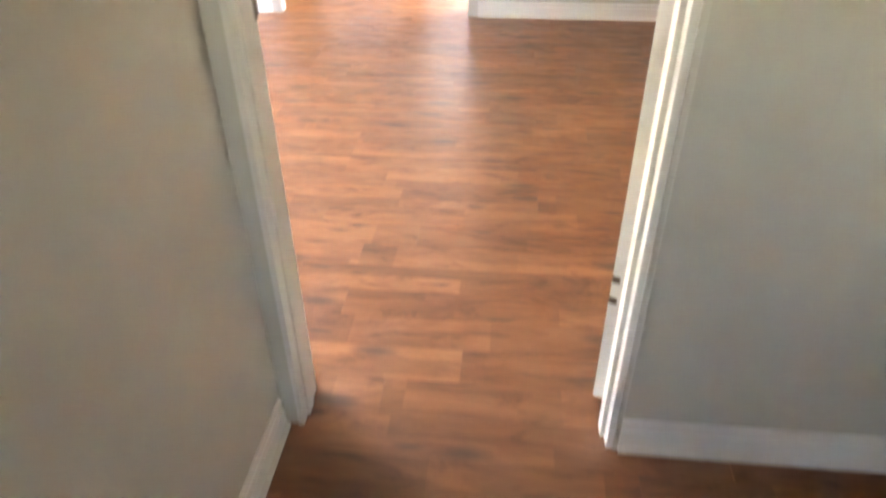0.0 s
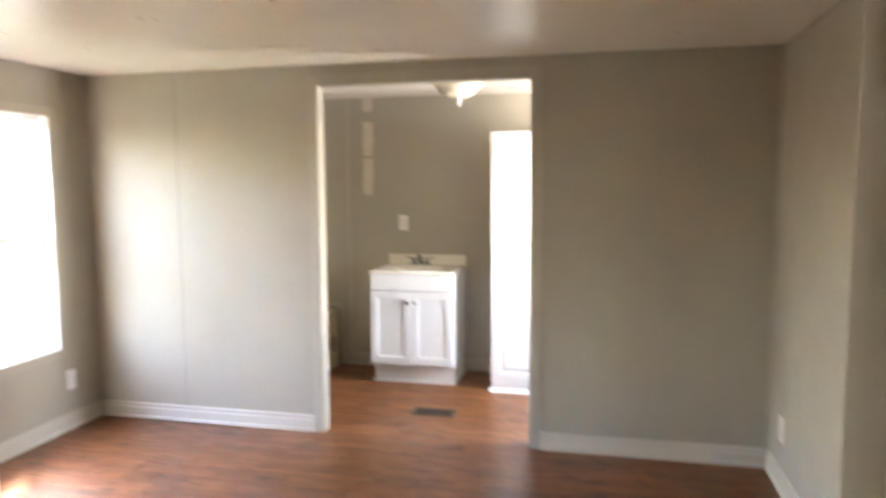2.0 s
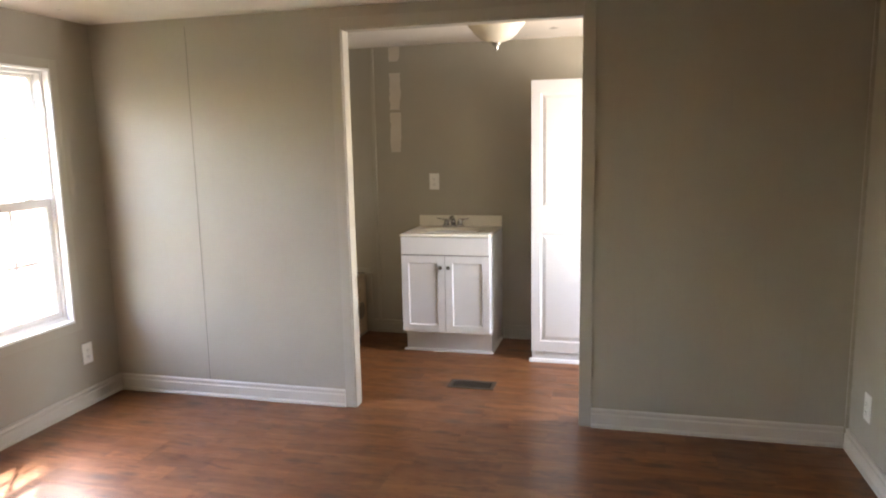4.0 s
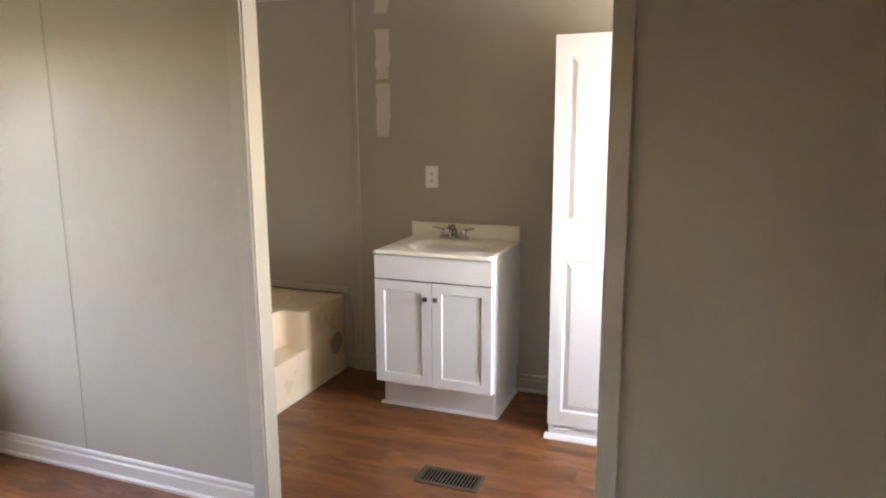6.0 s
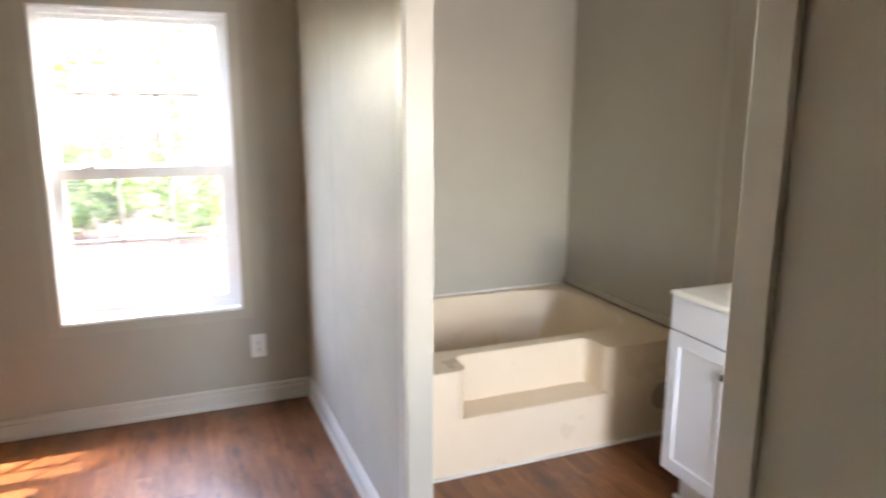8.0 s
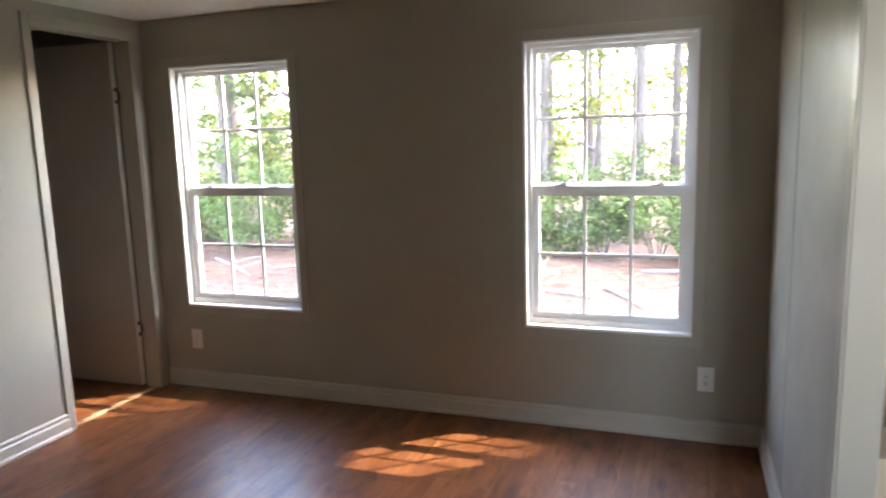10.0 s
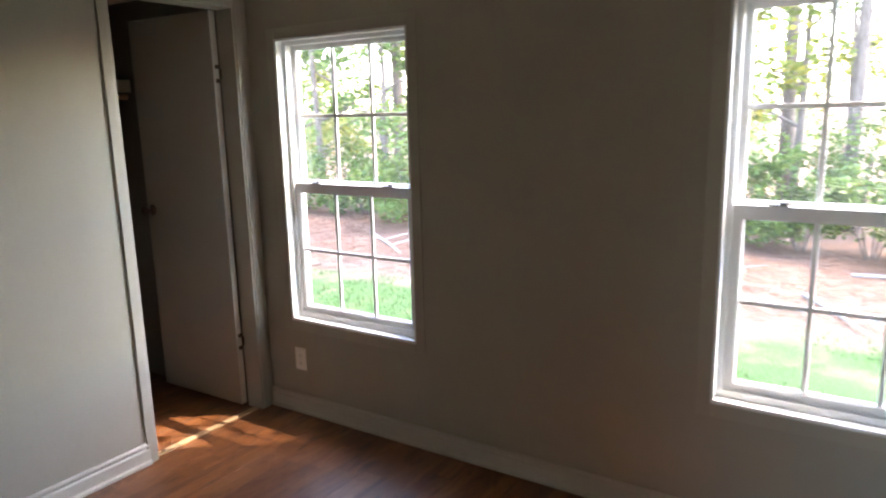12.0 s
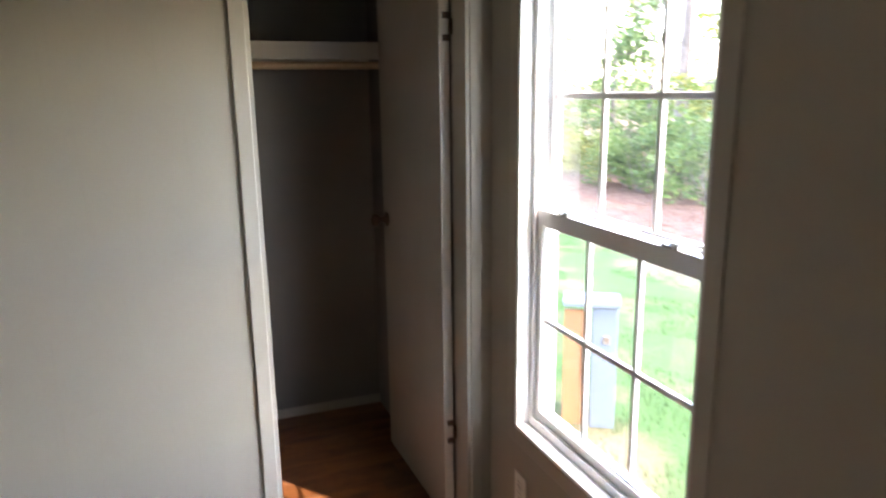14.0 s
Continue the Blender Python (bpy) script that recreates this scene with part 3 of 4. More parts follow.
for nm, w in (("window_1", W1), ("window_2", W2)):
    window(nm, *w)
    y0, y1, z0, z1 = w
    c = 0.05
    casing("trim_" + nm, [(XW + 0.0003, XW + 0.006, y0 - c, y0 - 0.0004, z0 - c, z1 + c), (XW + 0.0003, XW + 0.006, y1 + 0.0004, y1 + c, z0 - c, z1 + c),
                          (XW + 0.0003, XW + 0.006, y0, y1, z1 + 0.0004, z1 + c), (XW + 0.0003, XW + 0.006, y0, y1, z0 - c, z0 - 0.0004)],
           "flat greige casing board round a window")

# Unseen windows in the east wall and, added for light, at the hall's end
for nm, (a, b, c, d), m in (("window_3", W3, pose(0, 0, 0)), ("window_4", W4, pose(0, YS + XE, 0, 0, 0, -90))):
    win = thing(nm, m, "unseen white vinyl window with two panes", "window", kind="structure")
    bm = bmesh.new()
    zm = (c + d) / 2
    for p in ((a, a + 0.03, c, d), (b - 0.03, b, c, d), (a + 0.03, b - 0.03, c, c + 0.03), (a + 0.03, b - 0.03, d - 0.03, d), (a + 0.03, b - 0.03, zm - 0.02, zm + 0.02)):
        add_box(bm, XE + 0.030, XE + 0.075, *p)
    part("window_frame", bm, M_VINYL, win)
    for z0, z1 in ((c + 0.03, zm - 0.02), (zm + 0.02, d - 0.03)):
        pane = part("pane", box(XE + 0.05, XE + 0.054, a + 0.03, b - 0.03, z0, z1), M_GLASS, win)
        pane.visible_shadow = False


# ---------------------------------------------------------------- doors
def knob(parent, x, y, z, side):
    """Round knob with a rose, standing out along y."""
    s = side
    bm = lathe([(0.030, 0.0), (0.030, s * 0.006), (0.012, s * 0.012), (0.011, s * 0.030), (0.022, s * 0.040), (0.027, s * 0.052), (0.024, s * 0.064), (0.012, s * 0.069)], 20, "y")
    bmesh.ops.translate(bm, verts=bm.verts, vec=(x, y, z))
    return part("knob", bm, M_BRONZE, parent, "round dark metal knob", smooth=True)


def flush_door(name, m, width, height, label, hinges, with_knob):
    """A flush slab. Local x: away from the hinge, y: thickness, z up."""
    d = thing(name, m, label, "door", kind="structure")
    t = 0.035
    part("slab", box(0.002, width, 0.0, t, 0.018, height, 0.0015, 1), M_DOOR, d)
    edge = bmesh.new()
    add_box(edge, 0.0, 0.0018, 0.001, t - 0.001, 0.019, height - 0.001)
    e = part("hinge_edge", edge, M_EDGE, d, "white painted hinge edge")
    return d, t


# Closet door, swung a quarter turn into the closet
cd, t = flush_door("door_1", pose(-2.853, 1.158, 0, 0, 0, -89), 0.645, 2.06, "greige flush closet door standing open into the closet", (), True)
knob(cd, 0.595, t + 0.0002, 1.05, 1)
for z in (0.37, 1.76):
    bm = bmesh.new()
    for dz in (-0.034, 0.034):
        add_box(bm, -0.006, -0.0002, 0.002, 0.024, z + dz - 0.010, z + dz + 0.010)
    add_box(bm, -0.011, -0.0024, -0.010, 0.0015, z - 0.024, z + 0.024)
    part("hinge", bm, M_BRONZE, cd, "dark metal hinge")

# Entry door, open a little past a right angle into the bedroom
ed, t = flush_door("door_2", pose(0.432, 1.375, 0, 0, 0, 71), 0.72, 2.03, "greige flush bedroom door standing open", (), True)
for z, ya, spots in ((0.37, 0.016, (-0.030, 0.030)), (1.31, -0.004, (0.0,))):
    bm = bmesh.new()
    for dz in spots:
        add_box(bm, -0.0035, -0.0002, ya, 0.034 if ya > 0 else 0.006, z + dz - 0.016 * (ya < 0) - 0.009, z + dz + 0.016 * (ya < 0) + 0.009)
    part("hinge", bm, M_BRONZE, ed, "dark metal hinge")

# Strike plate on the entry jamb
bm = box(DX0 + 0.0142, DX0 + 0.0155, YD1 - 0.008, YD1 + 0.005, 0.975, 1.027, 0.0005, 1)
add_box(bm, DX0 + 0.0156, DX0 + 0.0185, YD1 - 0.002, YD1 + 0.006, 0.984, 1.018)
tagged(part("strike_plate", bm, M_BRONZE), "dark metal strike plate on the door jamb", "strike plate")


# ---------------------------------------------------------------- outlets
def outlet(m, label):
    o = thing("wall_outlet", m, label, "outlet", "white wall outlets")
    part("cover_plate", box(-0.037, 0.037, -0.0062, -0.0002, -0.060, 0.060, 0.0025, 2), M_PLATE, o)
    for dz in (-0.0195, 0.0195):
        f = part("receptacle", box(-0.0165, 0.0165, -0.0085, -0.0063, dz - 0.0135, dz + 0.0135, 0.0015, 2), M_PLATE, o)
        for dx, hgt in ((-0.0065, 0.0045), (0.0065, 0.0038)):
            part("slot", box(dx - 0.0013, dx + 0.0013, -0.0089, -0.0086, dz + 0.001 - hgt, dz + 0.001 + hgt), M_SLOT, f)
        part("ground_hole", box(-0.0025, 0.0025, -0.0089, -0.0086, dz - 0.0105, dz - 0.0065), M_SLOT, f)
    part("screw", lathe([(0.0025, -0.0064), (0.0022, -0.0072)], 10, "y"), M_NICKEL, o)
    return o


o1 = outlet(pose(XW, 4.396, 0.307, 0, 0, 90), "white duplex wall outlet low beside a window")
copy_thing(o1, pose(XW, 1.497, 0.300, 0, 0, 90))
copy_thing(o1, pose(XE, 4.407, 0.293, 0, 0, -90))
tagged(copy_thing(o1, pose(-1.322, YB, 1.185)), "white duplex outlet above the vanity")


# ---------------------------------------------------------------- vanity
VX0, VX1, VY, VZ = -1.440, -0.808, 5.670, 0.855
van = thing("bathroom_vanity", ((VX0 + VX1) / 2, YB, 0), "white two-door bathroom vanity against the end wall", "vanity")
van.matrix_world = Matrix.Identity(4)
bx0, bx1, by = VX0 + 0.004, VX1 - 0.003, VY + 0.026
part("body", box(bx0, bx1, by, YB - 0.002, 0.158, VZ - 0.0175, 0.001, 1), M_WHITE, van)
part("toe_kick", box(bx0 - 0.002, bx1 - 0.010, by + 0.085, YB - 0.003, 0.0, 0.1545), M_WHITE, van)
shoe = [(0, 0.0), (0.014, 0.0), (0.013, 0.006), (0.009, 0.011), (0, 0.015)]
part("shoe_moulding", moulding(shoe, (bx0 - 0.020, by + 0.0848, 0), (bx1 + 0.002, by + 0.0848, 0), (0, -1)), M_WHITE, van)
part("shoe_moulding", moulding(shoe, (bx1 - 0.0098, by + 0.0848, 0), (bx1 - 0.0098, YB - 0.02, 0), (1, 0)), M_WHITE, van)
fr = part("drawer_front", panelled(bx1 - bx0 - 0.004, 0.121, 0.018, []), M_WHITE, van, "plain false drawer front")
fr.matrix_basis = pose(bx0 + 0.002, by - 0.0003, 0.712)
dw = (bx1 - bx0 - 0.004 - 0.0045) / 2
dh = 0.5405
rings = [(0.0, 0.0), (0.004, 0.0055), (0.0045, 0.0065)]
# Dark strips set into the gaps stand for the shade in them
gap = bmesh.new()
add_box(gap, bx0 + 0.004, bx1 - 0.004, by - 0.012, by - 0.0004, 0.7060, 0.7115)
add_box(gap, bx0 + 0.004, bx1 - 0.004, by - 0.012, by - 0.0004, 0.8336, VZ - 0.0172)
mid = (bx0 + bx1) / 2
add_box(gap, mid - 0.0020, mid + 0.0020, by - 0.012, by - 0.0004, 0.168, 0.7055)
part("reveal", gap, M_DARK, van, "dark strips as shade in the gaps between the doors and the drawer front")
for k in (0, 1):
    door = part("door", panelled(dw, dh, 0.019, [(0.050, dw - 0.050, 0.050, dh - 0.050, rings)]), M_WHITE, van, "shaker door with a recessed panel")
    x = bx0 + 0.002 + k * (dw + 0.0045)
    door.matrix_basis = pose(x, by - 0.0003, 0.165)
    kb = lathe([(0.006, 0.0), (0.0055, -0.010), (0.012, -0.014), (0.0145, -0.020), (0.012, -0.025), (0.004, -0.027)], 16, "y")
    bmesh.ops.translate(kb, verts=kb.verts, vec=(dw - 0.026 if k == 0 else 0.026, -0.0192, 0.462))
    part("knob", kb, M_KNOB, door, "round brushed metal knob", smooth=True)


def vanity_top():
    """Slab with an oval basin pressed into it."""
    bm = bmesh.new()
    nx, ny = 48, 40
    y1 = YB - 0.003
    cx, cy = (VX0 + VX1) / 2, VY + 0.235
    rows = []
    for j in range(ny + 1):
        row = []
        for i in range(nx + 1):
            x = VX0 + (VX1 - VX0) * i / nx
            y = VY + (y1 - VY) * j / ny
            r = math.sqrt(((x - cx) / 0.228) ** 2 + ((y - cy) / 0.172) ** 2)
            z = VZ
            if r < 1:
                z -= 0.115 * (1 - r ** 2.0) ** 1.9
            elif r < 1.18:
                z += 0.001 * math.sin(math.pi * (r - 1) / 0.18)
            ex = min(x - VX0, VX1 - x, y - VY)
            if ex < 0.008:
                z -= 0.004 * (1 - ex / 0.008) ** 2
            row.append(bm.verts.new((x, y, z)))
        rows.append(row)
    for j in range(ny):
        for i in range(nx):
            bm.faces.new((rows[j][i], rows[j][i + 1], rows[j + 1][i + 1], rows[j + 1][i]))
    loop = rows[0] + [r[-1] for r in rows[1:]] + rows[-1][-2::-1] + [r[0] for r in rows[-2:0:-1]]
    low = [bm.verts.new((v.co.x, v.co.y, VZ - 0.0165)) for v in loop]
    n = len(loop)
    for i in range(n):
        bm.faces.new((loop[i], loop[(i + 1) % n], low[(i + 1) % n], low[i]))
    return bm


top = thing("vanity_top", ((VX0 + VX1) / 2, YB, VZ), "off-white cultured marble vanity top with an oval basin", "countertop")
top.matrix_world = Matrix.Identity(4)
part("basin_slab", vanity_top(), M_TOP, top, smooth=True)
part("backsplash", box(VX0 + 0.001, VX1 - 0.001, YB - 0.022, YB - 0.0025, VZ - 0.001, VZ + 0.078, 0.003, 2), M_TOP, top)
part("drain", lathe([(0.021, VZ - 0.118), (0.021, VZ - 0.1125), (0.016, VZ - 0.111)], 20), M_CHROME, top, "chrome drain")
top.children[-1].matrix_basis = pose((VX0 + VX1) / 2, VY + 0.235, 0)

fc = thing("faucet", ((VX0 + VX1) / 2 - 0.04, YB - 0.075, VZ), "chrome two-handle centreset faucet on the vanity top", "faucet")
part("base_plate", box(-0.079, 0.079, -0.026, 0.026, -0.003, 0.016, 0.007, 3), M_CHROME, fc, smooth=True)
part("spout", tube([(0, 0.006, 0.012), (0, 0.004, 0.045), (0, -0.020, 0.070), (0, -0.065, 0.074), (0, -0.105, 0.058), (0, -0.112, 0.046)], [0.020, 0.017, 0.015, 0.013, 0.012, 0.011], 14), M_CHROME, fc, smooth=True)
for s in (-1, 1):
    h = part("handle", lathe([(0.021, 0.014), (0.020, 0.030), (0.014, 0.044), (0.013, 0.054), (0.006, 0.058)], 16), M_CHROME, fc, smooth=True)
    h.matrix_basis = pose(s * 0.052, 0, 0)
    part("lever", tube([(0, 0, 0.048), (s * 0.030, -0.006, 0.056), (s * 0.068, -0.014, 0.064)], [0.007, 0.006, 0.0045], 10), M_CHROME, h, smooth=True)

# ---------------------------------------------------------------- linen cabinet
lc = thing("linen_cabinet", (-0.528, YB, 0), "tall white linen cabinet with a two-panel door", "cabinet")
lc.matrix_world = Matrix.Identity(4)
LX0, LX1, LY, LZ = -0.528, -0.070, 5.668, 1.854
part("body", box(LX0, LX1, LY + 0.020, YB - 0.002, 0.066, LZ, 0.001, 1), M_WHITE, lc)
lw, lh = LX1 - LX0, LZ - 0.070
raised = [(0.0, 0.0), (0.006, 0.008), (0.012, 0.008), (0.034, 0.002)]
ld = part("door", panelled(lw, lh, 0.0195, [(0.060, lw - 0.060, 0.072, 0.800, raised), (0.060, lw - 0.060, 0.972, 1.700, raised)]), M_WHITE, lc, "door with two raised panels")
ld.matrix_basis = pose(LX0, LY + 0.0197, 0.070)
part("base", box(LX0 + 0.004, LX1 - 0.004, LY + 0.010, YB - 0.004, 0.0, 0.0655), M_WHITE, lc)
part("shoe_moulding", moulding([(0, 0), (0.024, 0), (0.024, 0.005), (0.012, 0.018), (0, 0.022)], (LX0 - 0.014, LY + 0.0098, 0), (LX1 + 0.004, LY + 0.0098, 0), (0, -1)), M_WHITE, lc)


# ---------------------------------------------------------------- tub
def tub_shell():
    """Tub body with a step notch in its apron and a deep basin."""
    x0, x1, y0, y1, zr, zl = XW + 0.004, -1.900, YN1 + 0.003, YB - 0.004, 0.462, 0.252
    na, nb, nd, r = 5.085, 5.752, -2.062, 0.05
    bm = bmesh.new()

    def arc(cx, cy, rad, a0, a1, n=6):
        return [(cx + rad * math.cos(radians(a0 + (a1 - a0) * k / n)), cy + rad * math.sin(radians(a0 + (a1 - a0) * k / n))) for k in range(n + 1)]

    notch = arc(x1 - r, na - r, r, 0, 90) + arc(nd + r, na + r, r, 270, 180) + arc(nd + r, nb - r, r, 180, 90) + arc(x1 - r, nb + r, r, 270, 360)
    outer = [(x0, y0), (x1, y0)] + notch + [(x1, y1), (x0, y1)]
    top = [bm.verts.new((x, y, zr)) for x, y in outer]
    edges = [bm.edges.new((top[i], top[(i + 1) % len(top)])) for i in range(len(top))]
    cx, cy, ax, ay, n = (x0 + nd) / 2 - 0.010, (y0 + y1) / 2, (nd - x0) / 2 - 0.055, (y1 - y0) / 2 - 0.075, 56

    def ring(z, sx, sy, power):
        out = []
        for k in range(n):
            a = 2 * math.pi * k / n
            c, s = math.cos(a), math.sin(a)
            out.append(bm.verts.new((cx + sx * math.copysign(abs(c) ** power, c), cy + sy * math.copysign(abs(s) ** power, s), z)))
        return out

    first = ring(zr, ax, ay, 0.42)
    edges += [bm.edges.new((first[i], first[(i + 1) % n])) for i in range(n)]
    bmesh.ops.triangle_fill(bm, edges=edges, use_beauty=True, normal=(0, 0, 1))
    prev = first
    for z, f, p in ((zr - 0.012, 0.985, 0.42), (0.30, 0.94, 0.46), (0.17, 0.89, 0.5), (0.105, 0.82, 0.55), (0.085, 0.70, 0.6)):
        cur = ring(z, ax * f, ay * f, p)
        for i in range(n):
            bm.faces.new((prev[i], prev[(i + 1) % n], cur[(i + 1) % n], cur[i]))
        prev = cur
    bm.faces.new(prev)
    # skirt down to the floor; the notch stops at the ledge
    m = len(top)
    s, e = 2, 2 + len(notch) - 1
    ledge = {i: bm.verts.new((top[i].co.x, top[i].co.y, zl)) for i in range(s, e + 1)}
    foot = {i: bm.verts.new((top[i].co.x, top[i].co.y, 0.0)) for i in list(range(0, s + 1)) + list(range(e, m))}
    for i in range(s, e):
        bm.faces.new((top[i], top[i + 1], ledge[i + 1], ledge[i]))
    bm.faces.new([ledge[i] for i in range(s, e + 1)])
    for i in range(m):
        j = (i + 1) % m
        if s <= i < e:
            continue
        a = [top[i], top[j]]
        lo = [foot[j], foot[i]]
        if j == s:
            a.append(ledge[s])
        if i == e:
            lo.append(ledge[e])
        bm.faces.new(a + lo)
    bm.faces.new((ledge[s], ledge[e], foot[e], foot[s]))
    return bm


tub = thing("bathtub", (XW, YN1, 0), "almond bathtub with a step notch in its apron", "bathtub")
tub.matrix_world = Matrix.Identity(4)
shell = part("shell", tub_shell(), M_TUB, tub)
bv = shell.modifiers.new("soft_edges", "BEVEL")
bv.width, bv.segments, bv.limit_method, bv.angle_limit = 0.012, 3, "ANGLE", radians(50)
for p in shell.data.polygons:
    p.use_smooth = True
shell.data.set_sharp_from_angle(angle=radians(40))
cov = lathe([(0.066, 0.0), (0.066, 0.004), (0.060, 0.007), (0.02, 0.0075)], 28, "x")
bmesh.ops.translate(cov, verts=cov.verts, vec=(-1.8998, 6.070, 0.195))
part("access_cover", cov, painted("tan_plastic", (0.30, 0.25, 0.17), 0.4), tub, "round tan access cover")
part("caulk_line", box(-1.905, -1.888, YN1 + 0.01, YB - 0.02, 0.0005, 0.012, 0.003, 1), M_CAULK, tub, "pale caulk line at the floor")

tagged(part("trim_tub_ledge", box(XW + 0.002, -1.862, YB - 0.011, YB - 0.0003, 0.472, 0.510, 0.003, 2), M_TRIM), "pale strip along the wall above the tub", "trim", kind="structure")
# Dark strip that paints the shadow under the ledge strip
tagged(part("trim_tub_shadow", box(XW + 0.002, -1.905, YB - 0.006, YB - 0.0004, 0.4655, 0.4715), M_DARK), "dark strip as the shadow in the gap above the tub rim", "trim", kind="structure")
tagged(part("trim_tub_end", box(-1.888, -1.842, YB - 0.011, YB - 0.0003, 0.002, 0.4715, 0.003, 2), M_TRIM), "short upright strip beside the tub", "trim", kind="structure")
tagged(part("trim_tub_side", box(XW + 0.0003, XW + 0.006, YN1 + 0.004, YB - 0.012, 0.4625, 0.474, 0.002, 1), M_CAULK), "thin white caulk strip above the tub", "trim", kind="structure")

# ---------------------------------------------------------------- floor register
reg = thing("floor_register", (-0.825, 5.135, 0), "brown metal floor register with narrow louvres", "vent")
rw, rd = 0.142, 0.070
bm = bmesh.new()
for p in ((-rw, rw, -rd, -rd + 0.018), (-rw, rw, rd - 0.018, rd), (-rw, -rw + 0.018, -rd + 0.018, rd - 0.018), (rw - 0.018, rw, -rd + 0.018, rd - 0.018)):
    add_box(bm, *p, 0.0002, 0.006)
part("frame", bm, M_BROWN, reg)
# Flat black sheet in place of the unlit duct below
part("duct", box(-rw + 0.018, rw - 0.018, -rd + 0.018, rd - 0.018, 0.0002, 0.0012), M_DUCT, reg, "black sheet for the darkness of the duct")
for k in range(16):
    x = -rw + 0.026 + k * (2 * rw - 0.052) / 15
    bm = box(x - 0.0026, x + 0.0026, -rd + 0.0185, rd - 0.0185, 0.0013, 0.0024)
    part("louvre", bm, M_BROWN, reg)


# ---------------------------------------------------------------- ceiling lamps
def ceiling_lamp(x, y, label):
    l = thing("ceiling_lamp", (x, y, CEIL), label, "ceiling lamp", "glass bowl ceiling lamps")
    part("pan", lathe([(0.155, -0.0005), (0.158, -0.016), (0.150, -0.026), (0.120, -0.030)], 36), M_NICKEL, l, smooth=True)
    prof = [(0.118, -0.028), (0.168, -0.032), (0.171, -0.040), (0.158, -0.060), (0.138, -0.082), (0.118, -0.108), (0.092, -0.130), (0.058, -0.145), (0.022, -0.152)]
    part("bowl", lathe(prof, 40), M_ALAB, l, "cream alabaster glass bowl", smooth=True)
    part("finial", lathe([(0.024, -0.150), (0.030, -0.156), (0.024, -0.164), (0.013, -0.172), (0.016, -0.180), (0.008, -0.192), (0.003, -0.198)], 20), M_NICKEL, l, "brushed metal finial", smooth=True)
    return l


ceiling_lamp(-0.640, 2.585, "alabaster glass bowl ceiling lamp in the bedroom, off")
ceiling_lamp(-0.664, 5.160, "alabaster glass bowl ceiling lamp in the bathroom, off")

# ---------------------------------------------------------------- closet
sh = thing("closet_shelf", (-1.7, YK, 1.72), "painted closet shelf on the back wall with a hanging rod", "shelf")
sh.matrix_world = Matrix.Identity(4)
cx0, cx1 = XW + 0.0605, XH - 0.0905
part("board", box(cx0, cx1, YK + 0.001, 0.332, 1.750, 1.768, 0.002, 1), M_TRIM, sh)
part("fascia", box(cx0, cx1, 0.3325, 0.351, 1.697, 1.768, 0.002, 1), M_TRIM, sh)
part("cleat", box(cx0, cx1, YK + 0.0012, YK + 0.018, 1.690, 1.7495, 0.002, 1), M_TRIM, sh)
part("rod", tube([(cx0, 0.302, 1.674), (cx1, 0.302, 1.674)], 0.016, 16), M_OAKSTRIP, sh, "wooden hanging rod")
tagged(part("baseboard", moulding([(0, 0.001), (0.010, 0.001), (0.010, 0.03), (0.004, 0.045), (0, 0.045)], (cx0, YK, 0), (cx1, YK, 0), (0, 1)), M_WALL), "small greige base strip in the closet", "baseboard", kind="structure")

# ---------------------------------------------------------------- yard
GZ = -0.80
rng = random.Random(7)


def ground_height(x, y):
    return GZ + 0.04 * math.sin(0.7 * x + 0.4 * y) + 0.03 * math.sin(1.3 * y - 0.5 * x)


def ground():
    bm = bmesh.new()
    xs = [-400, -150, -60, -34] + [-26 + 0.5 * i for i in range(52)] + [0, 3, 20, 80, 400]
    ys = [-400, -120, -50, -30] + [-22 + 0.75 * i for i in range(56)] + [22, 30, 60, 150, 400]
    rows = []
    for y in ys:
        row = []
        for x in xs:
            z = GZ
            if -28 < x < -3.6 and -24 < y < 22:
                z = ground_height(x, y) + 0.02 * noise.noise(Vector((x * 0.9, y * 0.9, 0)))
            row.append(bm.verts.new((x, y, z)))
        rows.append(row)
    for a, b in zip(rows, rows[1:]):
        for i in range(len(xs) - 1):
            bm.faces.new((a[i], a[i + 1], b[i + 1], b[i]))
    return bm


tagged(part("ground", ground(), M_GROUND, smooth=True), "lawn running into pine straw under trees", "ground", kind="structure")


def leaf_quads(spots, size, seed, flat=0.35):
    """Many small folded leaves round the given centres (x, y, z, radius, count)."""
    r = np.random.RandomState(seed)
    verts, faces = [], []
    for x, y, z, rad, count in spots:
        d = r.normal(size=(count, 3))
        d /= np.linalg.norm(d, axis=1)[:, None]
        p = np.array((x, y, z)) + d * (rad * r.uniform(0.25, 1.0, count) ** 0.6)[:, None] * np.array((1, 1, 0.75))
        a = r.normal(size=(count, 3)) * np.array((1, 1, flat))
        a /= np.linalg.norm(a, axis=1)[:, None]
        b = np.cross(a, r.normal(size=(count, 3)))
        b /= np.linalg.norm(b, axis=1)[:, None]
        s = size * r.uniform(0.6, 1.4, count)[:, None]
        q = np.stack([p - a * s, p + b * s * 0.5, p + a * s, p - b * s * 0.5], 1)
        for c in q:
            k = len(verts)
            verts.extend(c.tolist())
            faces.append((k, k + 1, k + 2, k + 3))
    return verts, faces


def leaf_mesh(name, spots, size, seed, mat):
    me = bpy.data.meshes.new(name)
    v, f = leaf_quads(spots, size, seed)
    me.from_pydata(v, [], f)
    me.materials.append(mat)
    return me


